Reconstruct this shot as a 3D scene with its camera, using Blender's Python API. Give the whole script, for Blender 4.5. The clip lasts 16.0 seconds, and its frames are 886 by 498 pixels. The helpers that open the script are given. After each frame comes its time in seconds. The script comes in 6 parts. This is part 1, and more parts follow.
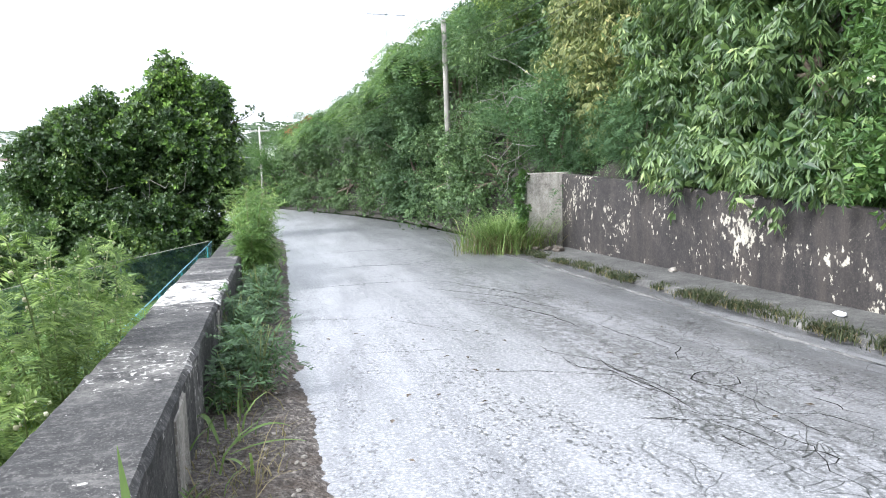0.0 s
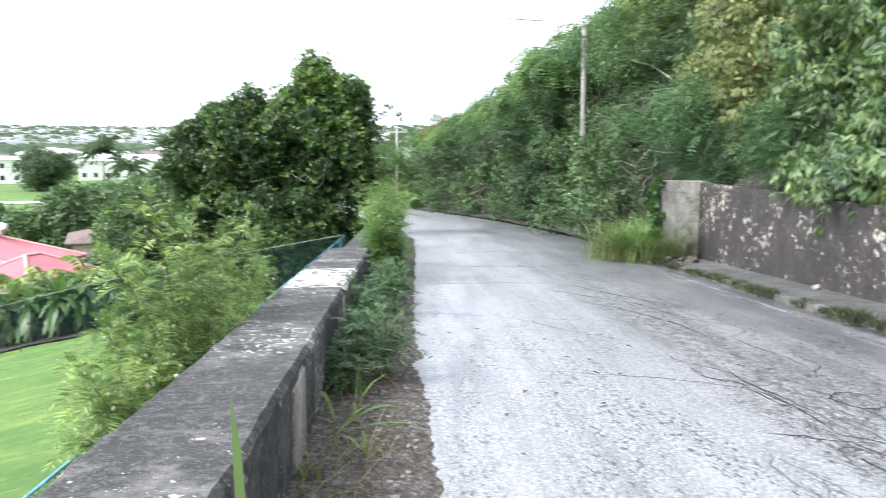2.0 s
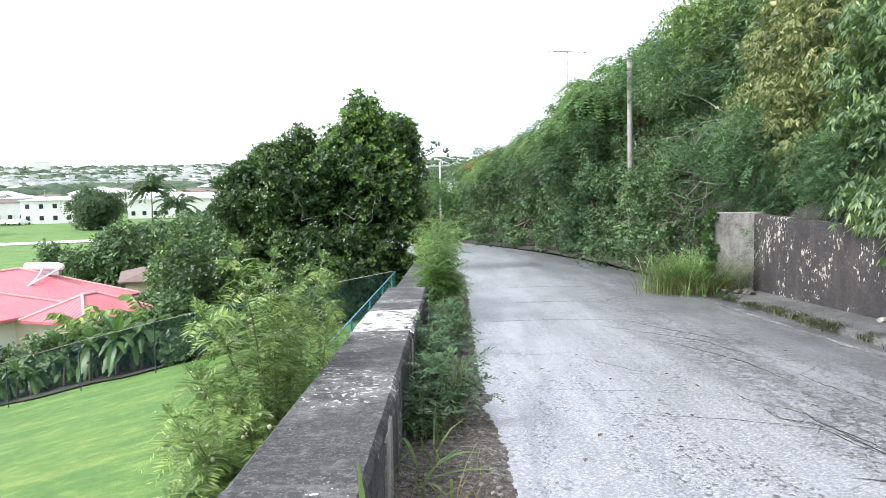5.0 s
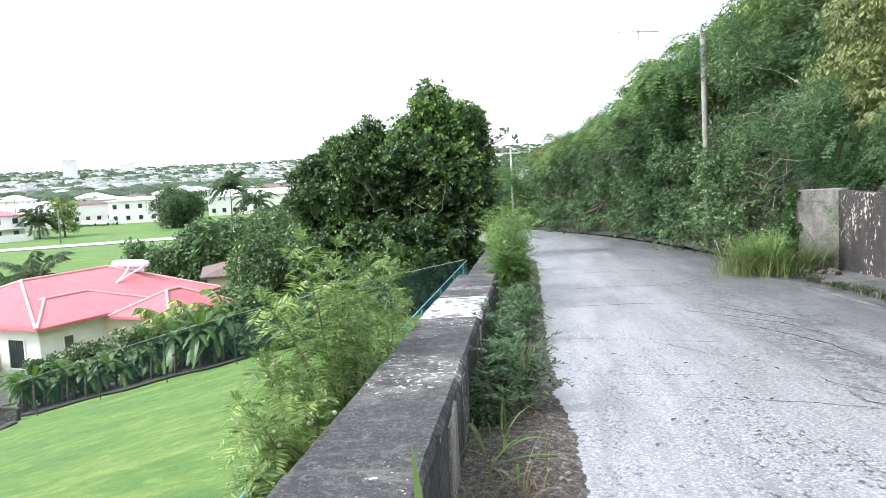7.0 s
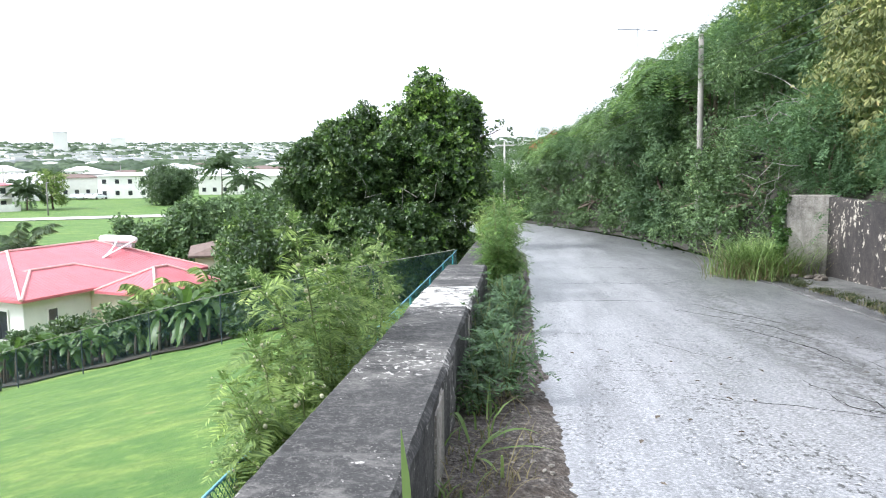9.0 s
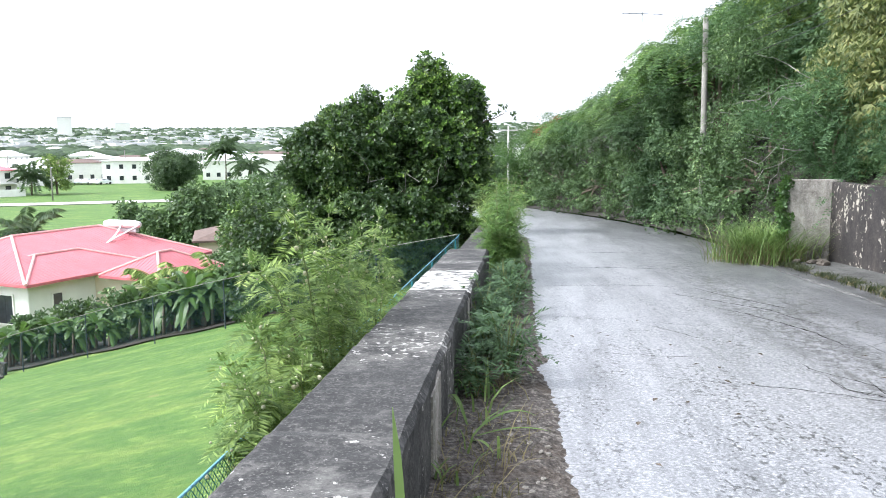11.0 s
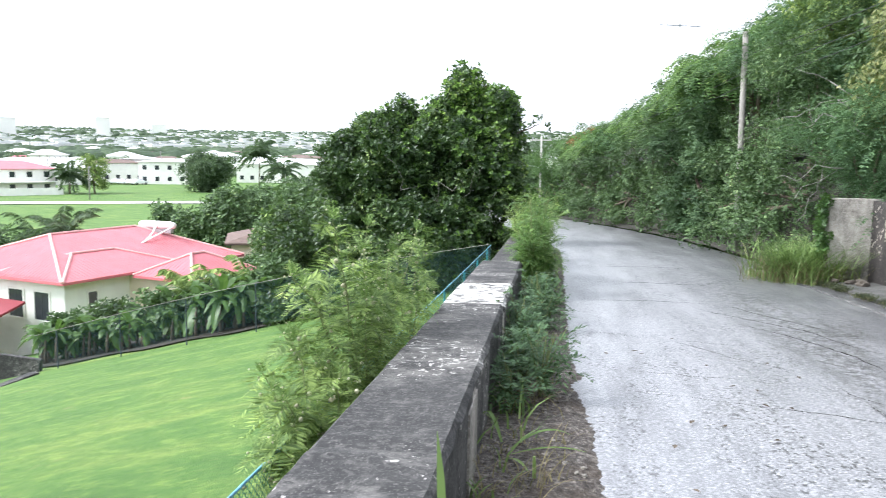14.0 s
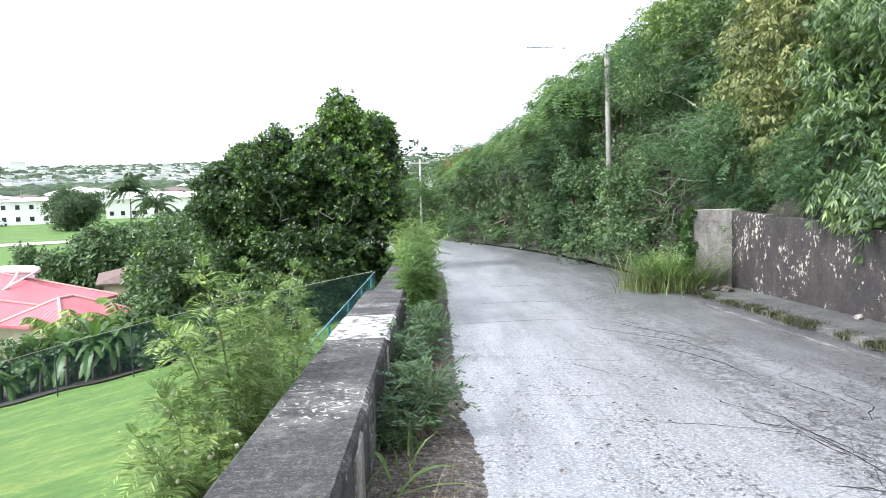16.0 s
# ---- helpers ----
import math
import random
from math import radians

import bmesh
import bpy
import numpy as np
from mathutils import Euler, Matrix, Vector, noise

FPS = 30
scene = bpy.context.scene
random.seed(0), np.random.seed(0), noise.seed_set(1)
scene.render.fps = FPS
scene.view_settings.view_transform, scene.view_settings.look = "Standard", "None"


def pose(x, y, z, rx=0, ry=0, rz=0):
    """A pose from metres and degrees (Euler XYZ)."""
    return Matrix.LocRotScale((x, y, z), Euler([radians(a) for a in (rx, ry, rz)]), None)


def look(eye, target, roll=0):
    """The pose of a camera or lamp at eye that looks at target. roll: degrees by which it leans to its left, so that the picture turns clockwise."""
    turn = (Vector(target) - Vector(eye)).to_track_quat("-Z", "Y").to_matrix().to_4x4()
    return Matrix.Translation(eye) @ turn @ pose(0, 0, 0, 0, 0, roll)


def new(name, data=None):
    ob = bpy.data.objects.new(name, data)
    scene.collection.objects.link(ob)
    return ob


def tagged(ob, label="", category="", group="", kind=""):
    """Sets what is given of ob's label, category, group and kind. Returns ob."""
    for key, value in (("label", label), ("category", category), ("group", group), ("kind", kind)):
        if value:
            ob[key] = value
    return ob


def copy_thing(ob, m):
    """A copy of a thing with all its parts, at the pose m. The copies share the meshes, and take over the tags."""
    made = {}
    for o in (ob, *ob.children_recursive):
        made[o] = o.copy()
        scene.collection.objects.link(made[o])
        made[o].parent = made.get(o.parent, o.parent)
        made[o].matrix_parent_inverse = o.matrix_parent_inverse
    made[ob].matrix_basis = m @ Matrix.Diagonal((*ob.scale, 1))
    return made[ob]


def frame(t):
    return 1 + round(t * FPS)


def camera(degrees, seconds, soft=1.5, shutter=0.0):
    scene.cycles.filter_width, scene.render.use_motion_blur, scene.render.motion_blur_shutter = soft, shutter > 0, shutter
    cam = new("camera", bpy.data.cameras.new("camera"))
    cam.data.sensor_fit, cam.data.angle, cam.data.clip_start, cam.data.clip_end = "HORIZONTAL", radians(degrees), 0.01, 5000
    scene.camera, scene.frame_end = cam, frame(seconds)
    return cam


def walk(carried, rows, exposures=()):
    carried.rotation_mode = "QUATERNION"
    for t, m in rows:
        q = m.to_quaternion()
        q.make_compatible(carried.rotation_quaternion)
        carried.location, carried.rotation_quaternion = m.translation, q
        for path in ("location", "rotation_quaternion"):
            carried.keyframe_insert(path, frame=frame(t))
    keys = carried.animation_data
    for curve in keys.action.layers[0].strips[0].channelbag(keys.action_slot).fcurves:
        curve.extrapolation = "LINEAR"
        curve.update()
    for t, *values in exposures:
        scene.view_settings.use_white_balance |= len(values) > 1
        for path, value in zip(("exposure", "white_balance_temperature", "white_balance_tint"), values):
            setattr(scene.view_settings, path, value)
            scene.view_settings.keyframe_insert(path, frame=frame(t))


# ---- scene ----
import functools
cam = camera(56.6, 16.0, soft=1.0, shutter=0.45)
PATH = [
    (0, (0.118, 0.018, 1.623), (0.519, 1.958, 1.348), -1.7),
    (0.5, (0.11, -0.002, 1.615), (0.499, 1.944, 1.371), -1.4),
    (1, (0.101, -0.021, 1.577), (0.473, 1.928, 1.33), -0.7),
    (1.5, (0.104, -0.035, 1.573), (0.386, 1.927, 1.305), 0.0),
    (2, (0.159, 0.058, 1.515), (0.25, 2.04, 1.259), 0.2),
    (2.5, (0.187, 0.075, 1.546), (0.071, 2.061, 1.336), -0.8),
    (3, (0.143, 0.068, 1.577), (-0.039, 2.053, 1.407), -1.6),
    (3.5, (0.079, 0.028, 1.605), (0.021, 2.019, 1.425), -1.0),
    (3.7, (0.048, 0.009, 1.628), (0.06, 2.0, 1.436), -0.8),
    (5.8, (-0.085, -0.051, 1.646), (-0.16, 1.94, 1.472), -2.1),
    (6, (-0.058, -0.014, 1.614), (-0.184, 1.974, 1.435), -2.3),
    (6.5, (0.006, 0.025, 1.596), (-0.162, 2.009, 1.406), -2.8),
    (7, (0.003, 0.013, 1.602), (-0.186, 1.994, 1.402), -3.1),
    (7.5, (-0.011, 0.01, 1.6), (-0.21, 1.989, 1.395), -3.0),
    (8, (-0.019, 0.011, 1.612), (-0.212, 1.991, 1.41), -2.6),
    (8.5, (0.002, 0.022, 1.601), (-0.171, 2.004, 1.398), -1.6),
    (9, (-0.024, 0.012, 1.596), (-0.187, 1.992, 1.37), -0.5),
    (9.2, (-0.027, 0.003, 1.59), (-0.176, 1.983, 1.353), -0.1),
    (11.3, (0.019, -0.001, 1.581), (-0.168, 1.973, 1.32), -0.7),
    (11.5, (-0.007, -0.009, 1.588), (-0.237, 1.962, 1.34), -0.8),
    (12, (-0.028, 0.007, 1.589), (-0.322, 1.973, 1.362), -0.8),
    (12.5, (-0.028, -0.007, 1.592), (-0.333, 1.957, 1.366), -0.7),
    (13, (-0.04, -0.019, 1.593), (-0.362, 1.941, 1.361), -0.1),
    (13.5, (-0.057, 0.007, 1.592), (-0.381, 1.966, 1.349), 0.5),
    (14, (-0.046, 0.002, 1.634), (-0.29, 1.972, 1.39), 0.7),
    (14.5, (-0.03, 0.036, 1.695), (-0.168, 2.019, 1.475), 0.7),
    (15, (-0.015, 0.072, 1.719), (-0.081, 2.062, 1.523), -0.1),
    (15.5, (-0.018, 0.057, 1.72), (-0.024, 2.047, 1.529), -1.0),
    (16, (-0.002, 0.058, 1.72), (0.033, 2.049, 1.529), -1.7),
]
EXPOSURES = [(0, 1.35, 5900, 11), (0.5, 1.6, 5900, 11), (1.0, 1.74, 5900, 11), (1.5, 1.6, 5900, 11), (2.0, 1.36, 5900, 11), (2.5, 1.13, 5900, 11), (3.5, 1.16, 5900, 11), (9, 1.22, 5900, 11), (16, 1.26, 5900, 11)]
walk(cam, [(t, look(eye, target, roll)) for t, eye, target, roll in PATH], EXPOSURES)

# ---- world and light ----
def make_world():
    w = bpy.data.worlds.new("sky")
    scene.world = w
    w.use_nodes = True
    nt = w.node_tree
    nt.nodes.clear()
    sky = nt.nodes.new("ShaderNodeTexSky")
    sky.sky_type, sky.sun_disc = "NISHITA", False
    sky.sun_elevation, sky.sun_rotation = radians(46), radians(-108)
    sky.dust_density, sky.air_density, sky.ozone_density = 4.0, 1.0, 1.0
    hsv = nt.nodes.new("ShaderNodeHueSaturation")
    hsv.inputs["Saturation"].default_value = 0.22
    mix = nt.nodes.new("ShaderNodeMix")
    mix.data_type = "RGBA"
    mix.inputs["Factor"].default_value = 0.45
    mix.inputs["B"].default_value = (9.2, 9.3, 9.5, 1)
    bg = nt.nodes.new("ShaderNodeBackground")
    bg.inputs["Strength"].default_value = 0.14
    out = nt.nodes.new("ShaderNodeOutputWorld")
    nt.links.new(sky.outputs["Color"], hsv.inputs["Color"])
    nt.links.new(hsv.outputs["Color"], mix.inputs["A"])
    nt.links.new(mix.outputs["Result"], bg.inputs["Color"])
    nt.links.new(bg.outputs["Background"], out.inputs["Surface"])
    sun = new("sun", bpy.data.lights.new("sun", "SUN"))
    sun.data.energy, sun.data.angle, sun.data.color = 2.6, radians(20), (1.0, 0.96, 0.88)
    sun.matrix_world = look((-22, -7, 24), (0, 0, 0))


make_world()


# ---- materials ----
def ramp(nt, fac, stops):
    r = nt.nodes.new("ShaderNodeValToRGB")
    el = r.color_ramp.elements
    el[0].position, el[0].color = stops[0][0], (*stops[0][1], 1)
    el[1].position, el[1].color = stops[-1][0], (*stops[-1][1], 1)
    for p, c in stops[1:-1]:
        e = el.new(p)
        e.color = (*c, 1)
    nt.links.new(fac, r.inputs["Fac"])
    return r.outputs["Color"]


def noise_tex(nt, scale, detail=6, rough=0.6, stretch=(1, 1, 1), kind="noise"):
    tc = nt.nodes.new("ShaderNodeTexCoord")
    mp = nt.nodes.new("ShaderNodeMapping")
    mp.inputs["Scale"].default_value = stretch
    nt.links.new(tc.outputs["Object"], mp.inputs["Vector"])
    if kind == "noise":
        n = nt.nodes.new("ShaderNodeTexNoise")
        n.inputs["Scale"].default_value, n.inputs["Detail"].default_value, n.inputs["Roughness"].default_value = scale, detail, rough
        nt.links.new(mp.outputs["Vector"], n.inputs["Vector"])
        return n.outputs["Fac"]
    n = nt.nodes.new("ShaderNodeTexVoronoi")
    n.inputs["Scale"].default_value = scale
    n.feature = kind
    nt.links.new(mp.outputs["Vector"], n.inputs["Vector"])
    return n.outputs["Distance"]


def blend(nt, fac, a, b, mode="MIX"):
    m = nt.nodes.new("ShaderNodeMix")
    m.data_type, m.blend_type = "RGBA", mode
    if isinstance(fac, float):
        m.inputs["Factor"].default_value = fac
    else:
        nt.links.new(fac, m.inputs["Factor"])
    for key, v in (("A", a), ("B", b)):
        if isinstance(v, tuple):
            m.inputs[key].default_value = (*v, 1)
        else:
            nt.links.new(v, m.inputs[key])
    return m.outputs["Result"]


def calc(nt, op, a, b=None):
    m = nt.nodes.new("ShaderNodeMath")
    m.operation = op
    for n, v in enumerate((a, b)):
        if v is None:
            continue
        if isinstance(v, (int, float)):
            m.inputs[n].default_value = v
        else:
            nt.links.new(v, m.inputs[n])
    return m.outputs["Value"]


def step(nt, fac, lo, hi):
    m = nt.nodes.new("ShaderNodeMapRange")
    m.interpolation_type = "SMOOTHSTEP"
    m.inputs["From Min"].default_value, m.inputs["From Max"].default_value = lo, hi
    nt.links.new(fac, m.inputs["Value"])
    return m.outputs["Result"]


def base_mat(name, rough=0.8, metal=0.0):
    m = bpy.data.materials.new(name)
    m.use_nodes = True
    nt = m.node_tree
    b = nt.nodes["Principled BSDF"]
    b.inputs["Roughness"].default_value, b.inputs["Metallic"].default_value = rough, metal
    return m, nt, b


def bump(nt, b, height, strength=0.4, distance=0.02):
    n = nt.nodes.new("ShaderNodeBump")
    n.inputs["Strength"].default_value, n.inputs["Distance"].default_value = strength, distance
    nt.links.new(height, n.inputs["Height"])
    nt.links.new(n.outputs["Normal"], b.inputs["Normal"])


def plain(name, c, rough=0.7, metal=0.0, scale=6.0, vary=0.25, relief=0.15):
    m, nt, b = base_mat(name, rough, metal)
    n = noise_tex(nt, scale)
    n2 = noise_tex(nt, scale * 9)
    lo, hi = tuple(v * (1 - vary) for v in c), tuple(min(1, v * (1 + vary)) for v in c)
    col = ramp(nt, n, [(0.3, lo), (0.7, hi)])
    nt.links.new(col, b.inputs["Base Color"])
    bump(nt, b, n2, relief, 0.01)
    return m


def leaf_mat(name, dark, light, tip=None, shine=0.55, through_light=0.33, gloss=0.3):
    m, nt, b = base_mat(name, shine)
    b.inputs["Specular IOR Level"].default_value = gloss
    dark = tuple(0.8 * v for v in dark)
    geo = nt.nodes.new("ShaderNodeNewGeometry")
    r = geo.outputs["Random Per Island"]
    big = noise_tex(nt, 0.9, 3)
    mixf = calc(nt, "ADD", calc(nt, "MULTIPLY", r, 0.62), calc(nt, "MULTIPLY", step(nt, big, 0.34, 0.66), 0.38))
    stops = [(0.15, dark), (0.62, tuple((a + c) / 2 for a, c in zip(dark, light))), (0.86, light)]
    if tip:
        stops.append((0.97, tip))
    col = ramp(nt, mixf, stops)
    nt.links.new(col, b.inputs["Base Color"])
    tr = nt.nodes.new("ShaderNodeBsdfTranslucent")
    warm = blend(nt, 0.4, col, (0.16, 0.27, 0.05))
    nt.links.new(warm, tr.inputs["Color"])
    mx = nt.nodes.new("ShaderNodeMixShader")
    mx.inputs["Fac"].default_value = through_light
    nt.links.new(b.outputs["BSDF"], mx.inputs[1])
    nt.links.new(tr.outputs["BSDF"], mx.inputs[2])
    nt.links.new(mx.outputs["Shader"], nt.nodes["Material Output"].inputs["Surface"])
    return m


def asphalt():
    m, nt, b = base_mat("old_asphalt", 0.5)
    stones = noise_tex(nt, 1.0, kind="F1", stretch=(55, 55, 55))
    grain = noise_tex(nt, 42, 5, 0.8)
    wear = noise_tex(nt, 0.55, 6, 0.65, (1.0, 0.4, 1))
    fine = noise_tex(nt, 5, 6, 0.7, (1.0, 0.6, 1))
    tc = nt.nodes.new("ShaderNodeTexCoord")
    sep = nt.nodes.new("ShaderNodeSeparateXYZ")
    nt.links.new(tc.outputs["Object"], sep.inputs["Vector"])
    # worn pale wheel lanes, darker and more broken towards the far kerb
    # the darkening also paints in the sky sheen fading on that side
    side = step(nt, calc(nt, "ADD", sep.outputs["X"], calc(nt, "MULTIPLY", wear, 2.2)), 3.2, 6.6)
    col = ramp(nt, grain, [(0.3, (0.06, 0.06, 0.065)), (0.5, (0.19, 0.192, 0.2)), (0.66, (0.4, 0.4, 0.412))])
    col = blend(nt, calc(nt, "MULTIPLY", side, 0.8), col, (0.05, 0.05, 0.051))
    specks = calc(nt, "MULTIPLY", step(nt, noise_tex(nt, 38, 3, 0.6), 0.6, 0.66), step(nt, fine, 0.35, 0.6))
    col = blend(nt, calc(nt, "MULTIPLY", specks, 0.5), col, (0.58, 0.58, 0.6))
    lanes = noise_tex(nt, 1.0, 8, 0.75, (1.7, 0.14, 1))
    col = blend(nt, calc(nt, "MULTIPLY", step(nt, lanes, 0.5, 0.62), 0.35), col, (0.34, 0.34, 0.355))
    col = blend(nt, calc(nt, "MULTIPLY", step(nt, lanes, 0.5, 0.38), 0.42), col, (0.075, 0.075, 0.078))
    patch = calc(nt, "MULTIPLY", step(nt, wear, 0.55, 0.68), step(nt, grain, 0.62, 0.4))
    col = blend(nt, calc(nt, "MULTIPLY", patch, 0.25), col, (0.1, 0.1, 0.1))
    pits = calc(nt, "MULTIPLY", step(nt, noise_tex(nt, 21, 4, 0.6, (1.4, 0.8, 1)), 0.55, 0.6), step(nt, noise_tex(nt, 1.6, 4, 0.65, (1.6, 0.35, 1)), 0.44, 0.6))
    col = blend(nt, calc(nt, "MULTIPLY", pits, 0.85), col, (0.035, 0.034, 0.033))
    # a ravelled band where the wheels have broken the surface
    sway = calc(nt, "ADD", sep.outputs["X"], calc(nt, "MULTIPLY", noise_tex(nt, 0.5, 3, 0.5), 0.9))
    band = calc(nt, "MULTIPLY", step(nt, sway, 2.85, 3.3), step(nt, sway, 4.3, 3.6))
    torn = calc(nt, "MULTIPLY", band, step(nt, noise_tex(nt, 11, 5, 0.7, (1.3, 0.6, 1)), 0.48, 0.58))
    col = blend(nt, calc(nt, "MULTIPLY", torn, 0.6), col, (0.045, 0.044, 0.043))
    # crazed cracks, only in the broken areas
    warp = nt.nodes.new("ShaderNodeVectorMath")
    warp.operation = "ADD"
    wn = nt.nodes.new("ShaderNodeTexNoise")
    wn.inputs["Scale"].default_value = 2.5
    sc = nt.nodes.new("ShaderNodeVectorMath")
    sc.operation = "SCALE"
    sc.inputs["Scale"].default_value = 0.16
    nt.links.new(tc.outputs["Object"], wn.inputs["Vector"])
    nt.links.new(wn.outputs["Color"], sc.inputs[0])
    nt.links.new(tc.outputs["Object"], warp.inputs[0])
    nt.links.new(sc.outputs["Vector"], warp.inputs[1])
    craze = None
    for scale, lo, hi, width in ((1.5, 2.0, 3.0, 0.008), (4.2, 2.4, 3.2, 0.02), (9.0, 2.9, 3.6, 0.04)):
        v = nt.nodes.new("ShaderNodeTexVoronoi")
        v.feature = "DISTANCE_TO_EDGE"
        v.inputs["Scale"].default_value = scale
        nt.links.new(warp.outputs["Vector"], v.inputs["Vector"])
        line = calc(nt, "SUBTRACT", 1.0, step(nt, v.outputs["Distance"], width * 0.3, width))
        zone = calc(nt, "MULTIPLY", step(nt, calc(nt, "ADD", sep.outputs["X"], calc(nt, "MULTIPLY", fine, 0.8)), lo, hi),
                    step(nt, noise_tex(nt, 0.8 if scale < 3 else 0.9, 4, 0.6, (1.3, 0.6, 1)), 0.42 if scale < 9 else 0.5, 0.56))
        part_line = calc(nt, "MULTIPLY", line, zone)
        craze = part_line if craze is None else calc(nt, "MAXIMUM", craze, part_line)
    col = blend(nt, calc(nt, "MULTIPLY", craze, 0.9), col, (0.02, 0.02, 0.02))
    nt.links.new(col, b.inputs["Base Color"])
    rr = nt.nodes.new("ShaderNodeMapRange")
    rr.inputs["To Min"].default_value, rr.inputs["To Max"].default_value = 0.24, 0.46
    nt.links.new(wear, rr.inputs["Value"])
    nt.links.new(rr.outputs["Result"], b.inputs["Roughness"])
    h = calc(nt, "SUBTRACT", calc(nt, "ADD", calc(nt, "MULTIPLY", stones, 0.5), calc(nt, "MULTIPLY", fine, 0.8)), calc(nt, "MULTIPLY", calc(nt, "MAXIMUM", craze, pits), 1.5))
    bump(nt, b, h, 0.22, 0.01)
    return m


def old_concrete(name, dark, mid, light, flakes=0.0, streak=0.5, flake_col=(0.62, 0.6, 0.55), flake_lo=0.58, flake_scale=9.0, patch=0.4, stain=None, top_only=False):
    m, nt, b = base_mat(name, 0.85)
    big = noise_tex(nt, 1.3, 6, 0.65)
    fine = noise_tex(nt, 26, 5, 0.7)
    run = noise_tex(nt, 3.0, 4, 0.6, (1, 1, 0.12))
    mott = noise_tex(nt, 7.0, 6, 0.75)
    col = ramp(nt, calc(nt, "ADD", calc(nt, "MULTIPLY", big, 0.5), calc(nt, "MULTIPLY", mott, 0.5)), [(0.4, dark), (0.5, mid), (0.6, light)])
    if stain:
        rust = noise_tex(nt, 1.6, 5, 0.65, (1, 1, 0.1))
        col = blend(nt, calc(nt, "MULTIPLY", step(nt, rust, 0.5, 0.66), 0.6), col, stain)
    col = blend(nt, calc(nt, "MULTIPLY", step(nt, run, 0.45, 0.62), streak), col, dark)
    col = blend(nt, calc(nt, "MULTIPLY", step(nt, fine, 0.5, 0.62), 0.45), col, light)
    grit = noise_tex(nt, 75, 3, 0.6)
    col = blend(nt, calc(nt, "MULTIPLY", step(nt, grit, 0.58, 0.66), 0.4), col, tuple(min(0.6, v * 1.9) for v in light))
    col = blend(nt, calc(nt, "MULTIPLY", step(nt, grit, 0.42, 0.34), 0.5), col, tuple(v * 0.6 for v in dark))
    hgt = calc(nt, "MULTIPLY", fine, 0.6)
    if flakes:
        fl = calc(nt, "ADD", calc(nt, "MULTIPLY", noise_tex(nt, flake_scale, 5, 0.62, (1, 1, 0.8)), 1.0 - patch), calc(nt, "MULTIPLY", noise_tex(nt, 1.3, 3, 0.5), patch))
        f = step(nt, fl, flake_lo, flake_lo + (0.12 if top_only else 0.015))
        if top_only:
            geo = nt.nodes.new("ShaderNodeNewGeometry")
            sep = nt.nodes.new("ShaderNodeSeparateXYZ")
            nt.links.new(geo.outputs["Normal"], sep.inputs["Vector"])
            f = calc(nt, "MULTIPLY", f, step(nt, sep.outputs["Z"], 0.3, 0.8))
        col = blend(nt, calc(nt, "MULTIPLY", f, flakes), col, flake_col)
        hgt = calc(nt, "SUBTRACT", hgt, f)
    nt.links.new(col, b.inputs["Base Color"])
    bump(nt, b, hgt, 0.5, 0.012)
    return m


def grass_ground():
    m, nt, b = base_mat("lawn_turf", 0.9)
    big = noise_tex(nt, 0.45, 6, 0.68, (0.5, 1.3, 1))
    fine = noise_tex(nt, 14, 6, 0.75)
    col = ramp(nt, big, [(0.3, (0.035, 0.088, 0.012)), (0.5, (0.07, 0.145, 0.02)), (0.7, (0.155, 0.21, 0.04))])
    col = blend(nt, calc(nt, "MULTIPLY", step(nt, fine, 0.42, 0.64), 0.55), col, (0.03, 0.085, 0.008))
    mid = noise_tex(nt, 3.2, 5, 0.7, (0.7, 1.2, 1))
    col = blend(nt, calc(nt, "MULTIPLY", step(nt, mid, 0.5, 0.66), 0.4), col, (0.2, 0.28, 0.05))
    col = blend(nt, calc(nt, "MULTIPLY", step(nt, mid, 0.5, 0.36), 0.4), col, (0.035, 0.1, 0.01))
    dry = step(nt, noise_tex(nt, 0.6, 5, 0.7), 0.64, 0.72)
    col = blend(nt, calc(nt, "MULTIPLY", dry, 0.5), col, (0.2, 0.17, 0.07))
    nt.links.new(col, b.inputs["Base Color"])
    bump(nt, b, fine, 0.8, 0.05)
    return m


def dirt():
    m, nt, b = base_mat("gravelly_dirt", 0.95)
    n = noise_tex(nt, 22, 6, 0.75)
    big = noise_tex(nt, 2.2, 5, 0.6)
    peb = noise_tex(nt, 1, kind="F1", stretch=(38, 38, 38))
    col = ramp(nt, n, [(0.36, (0.03, 0.024, 0.02)), (0.5, (0.085, 0.073, 0.065)), (0.64, (0.24, 0.215, 0.19))])
    col = blend(nt, calc(nt, "MULTIPLY", step(nt, big, 0.45, 0.65), 0.5), col, (0.07, 0.05, 0.035))
    nt.links.new(col, b.inputs["Base Color"])
    bump(nt, b, calc(nt, "ADD", n, peb), 0.9, 0.03)
    return m


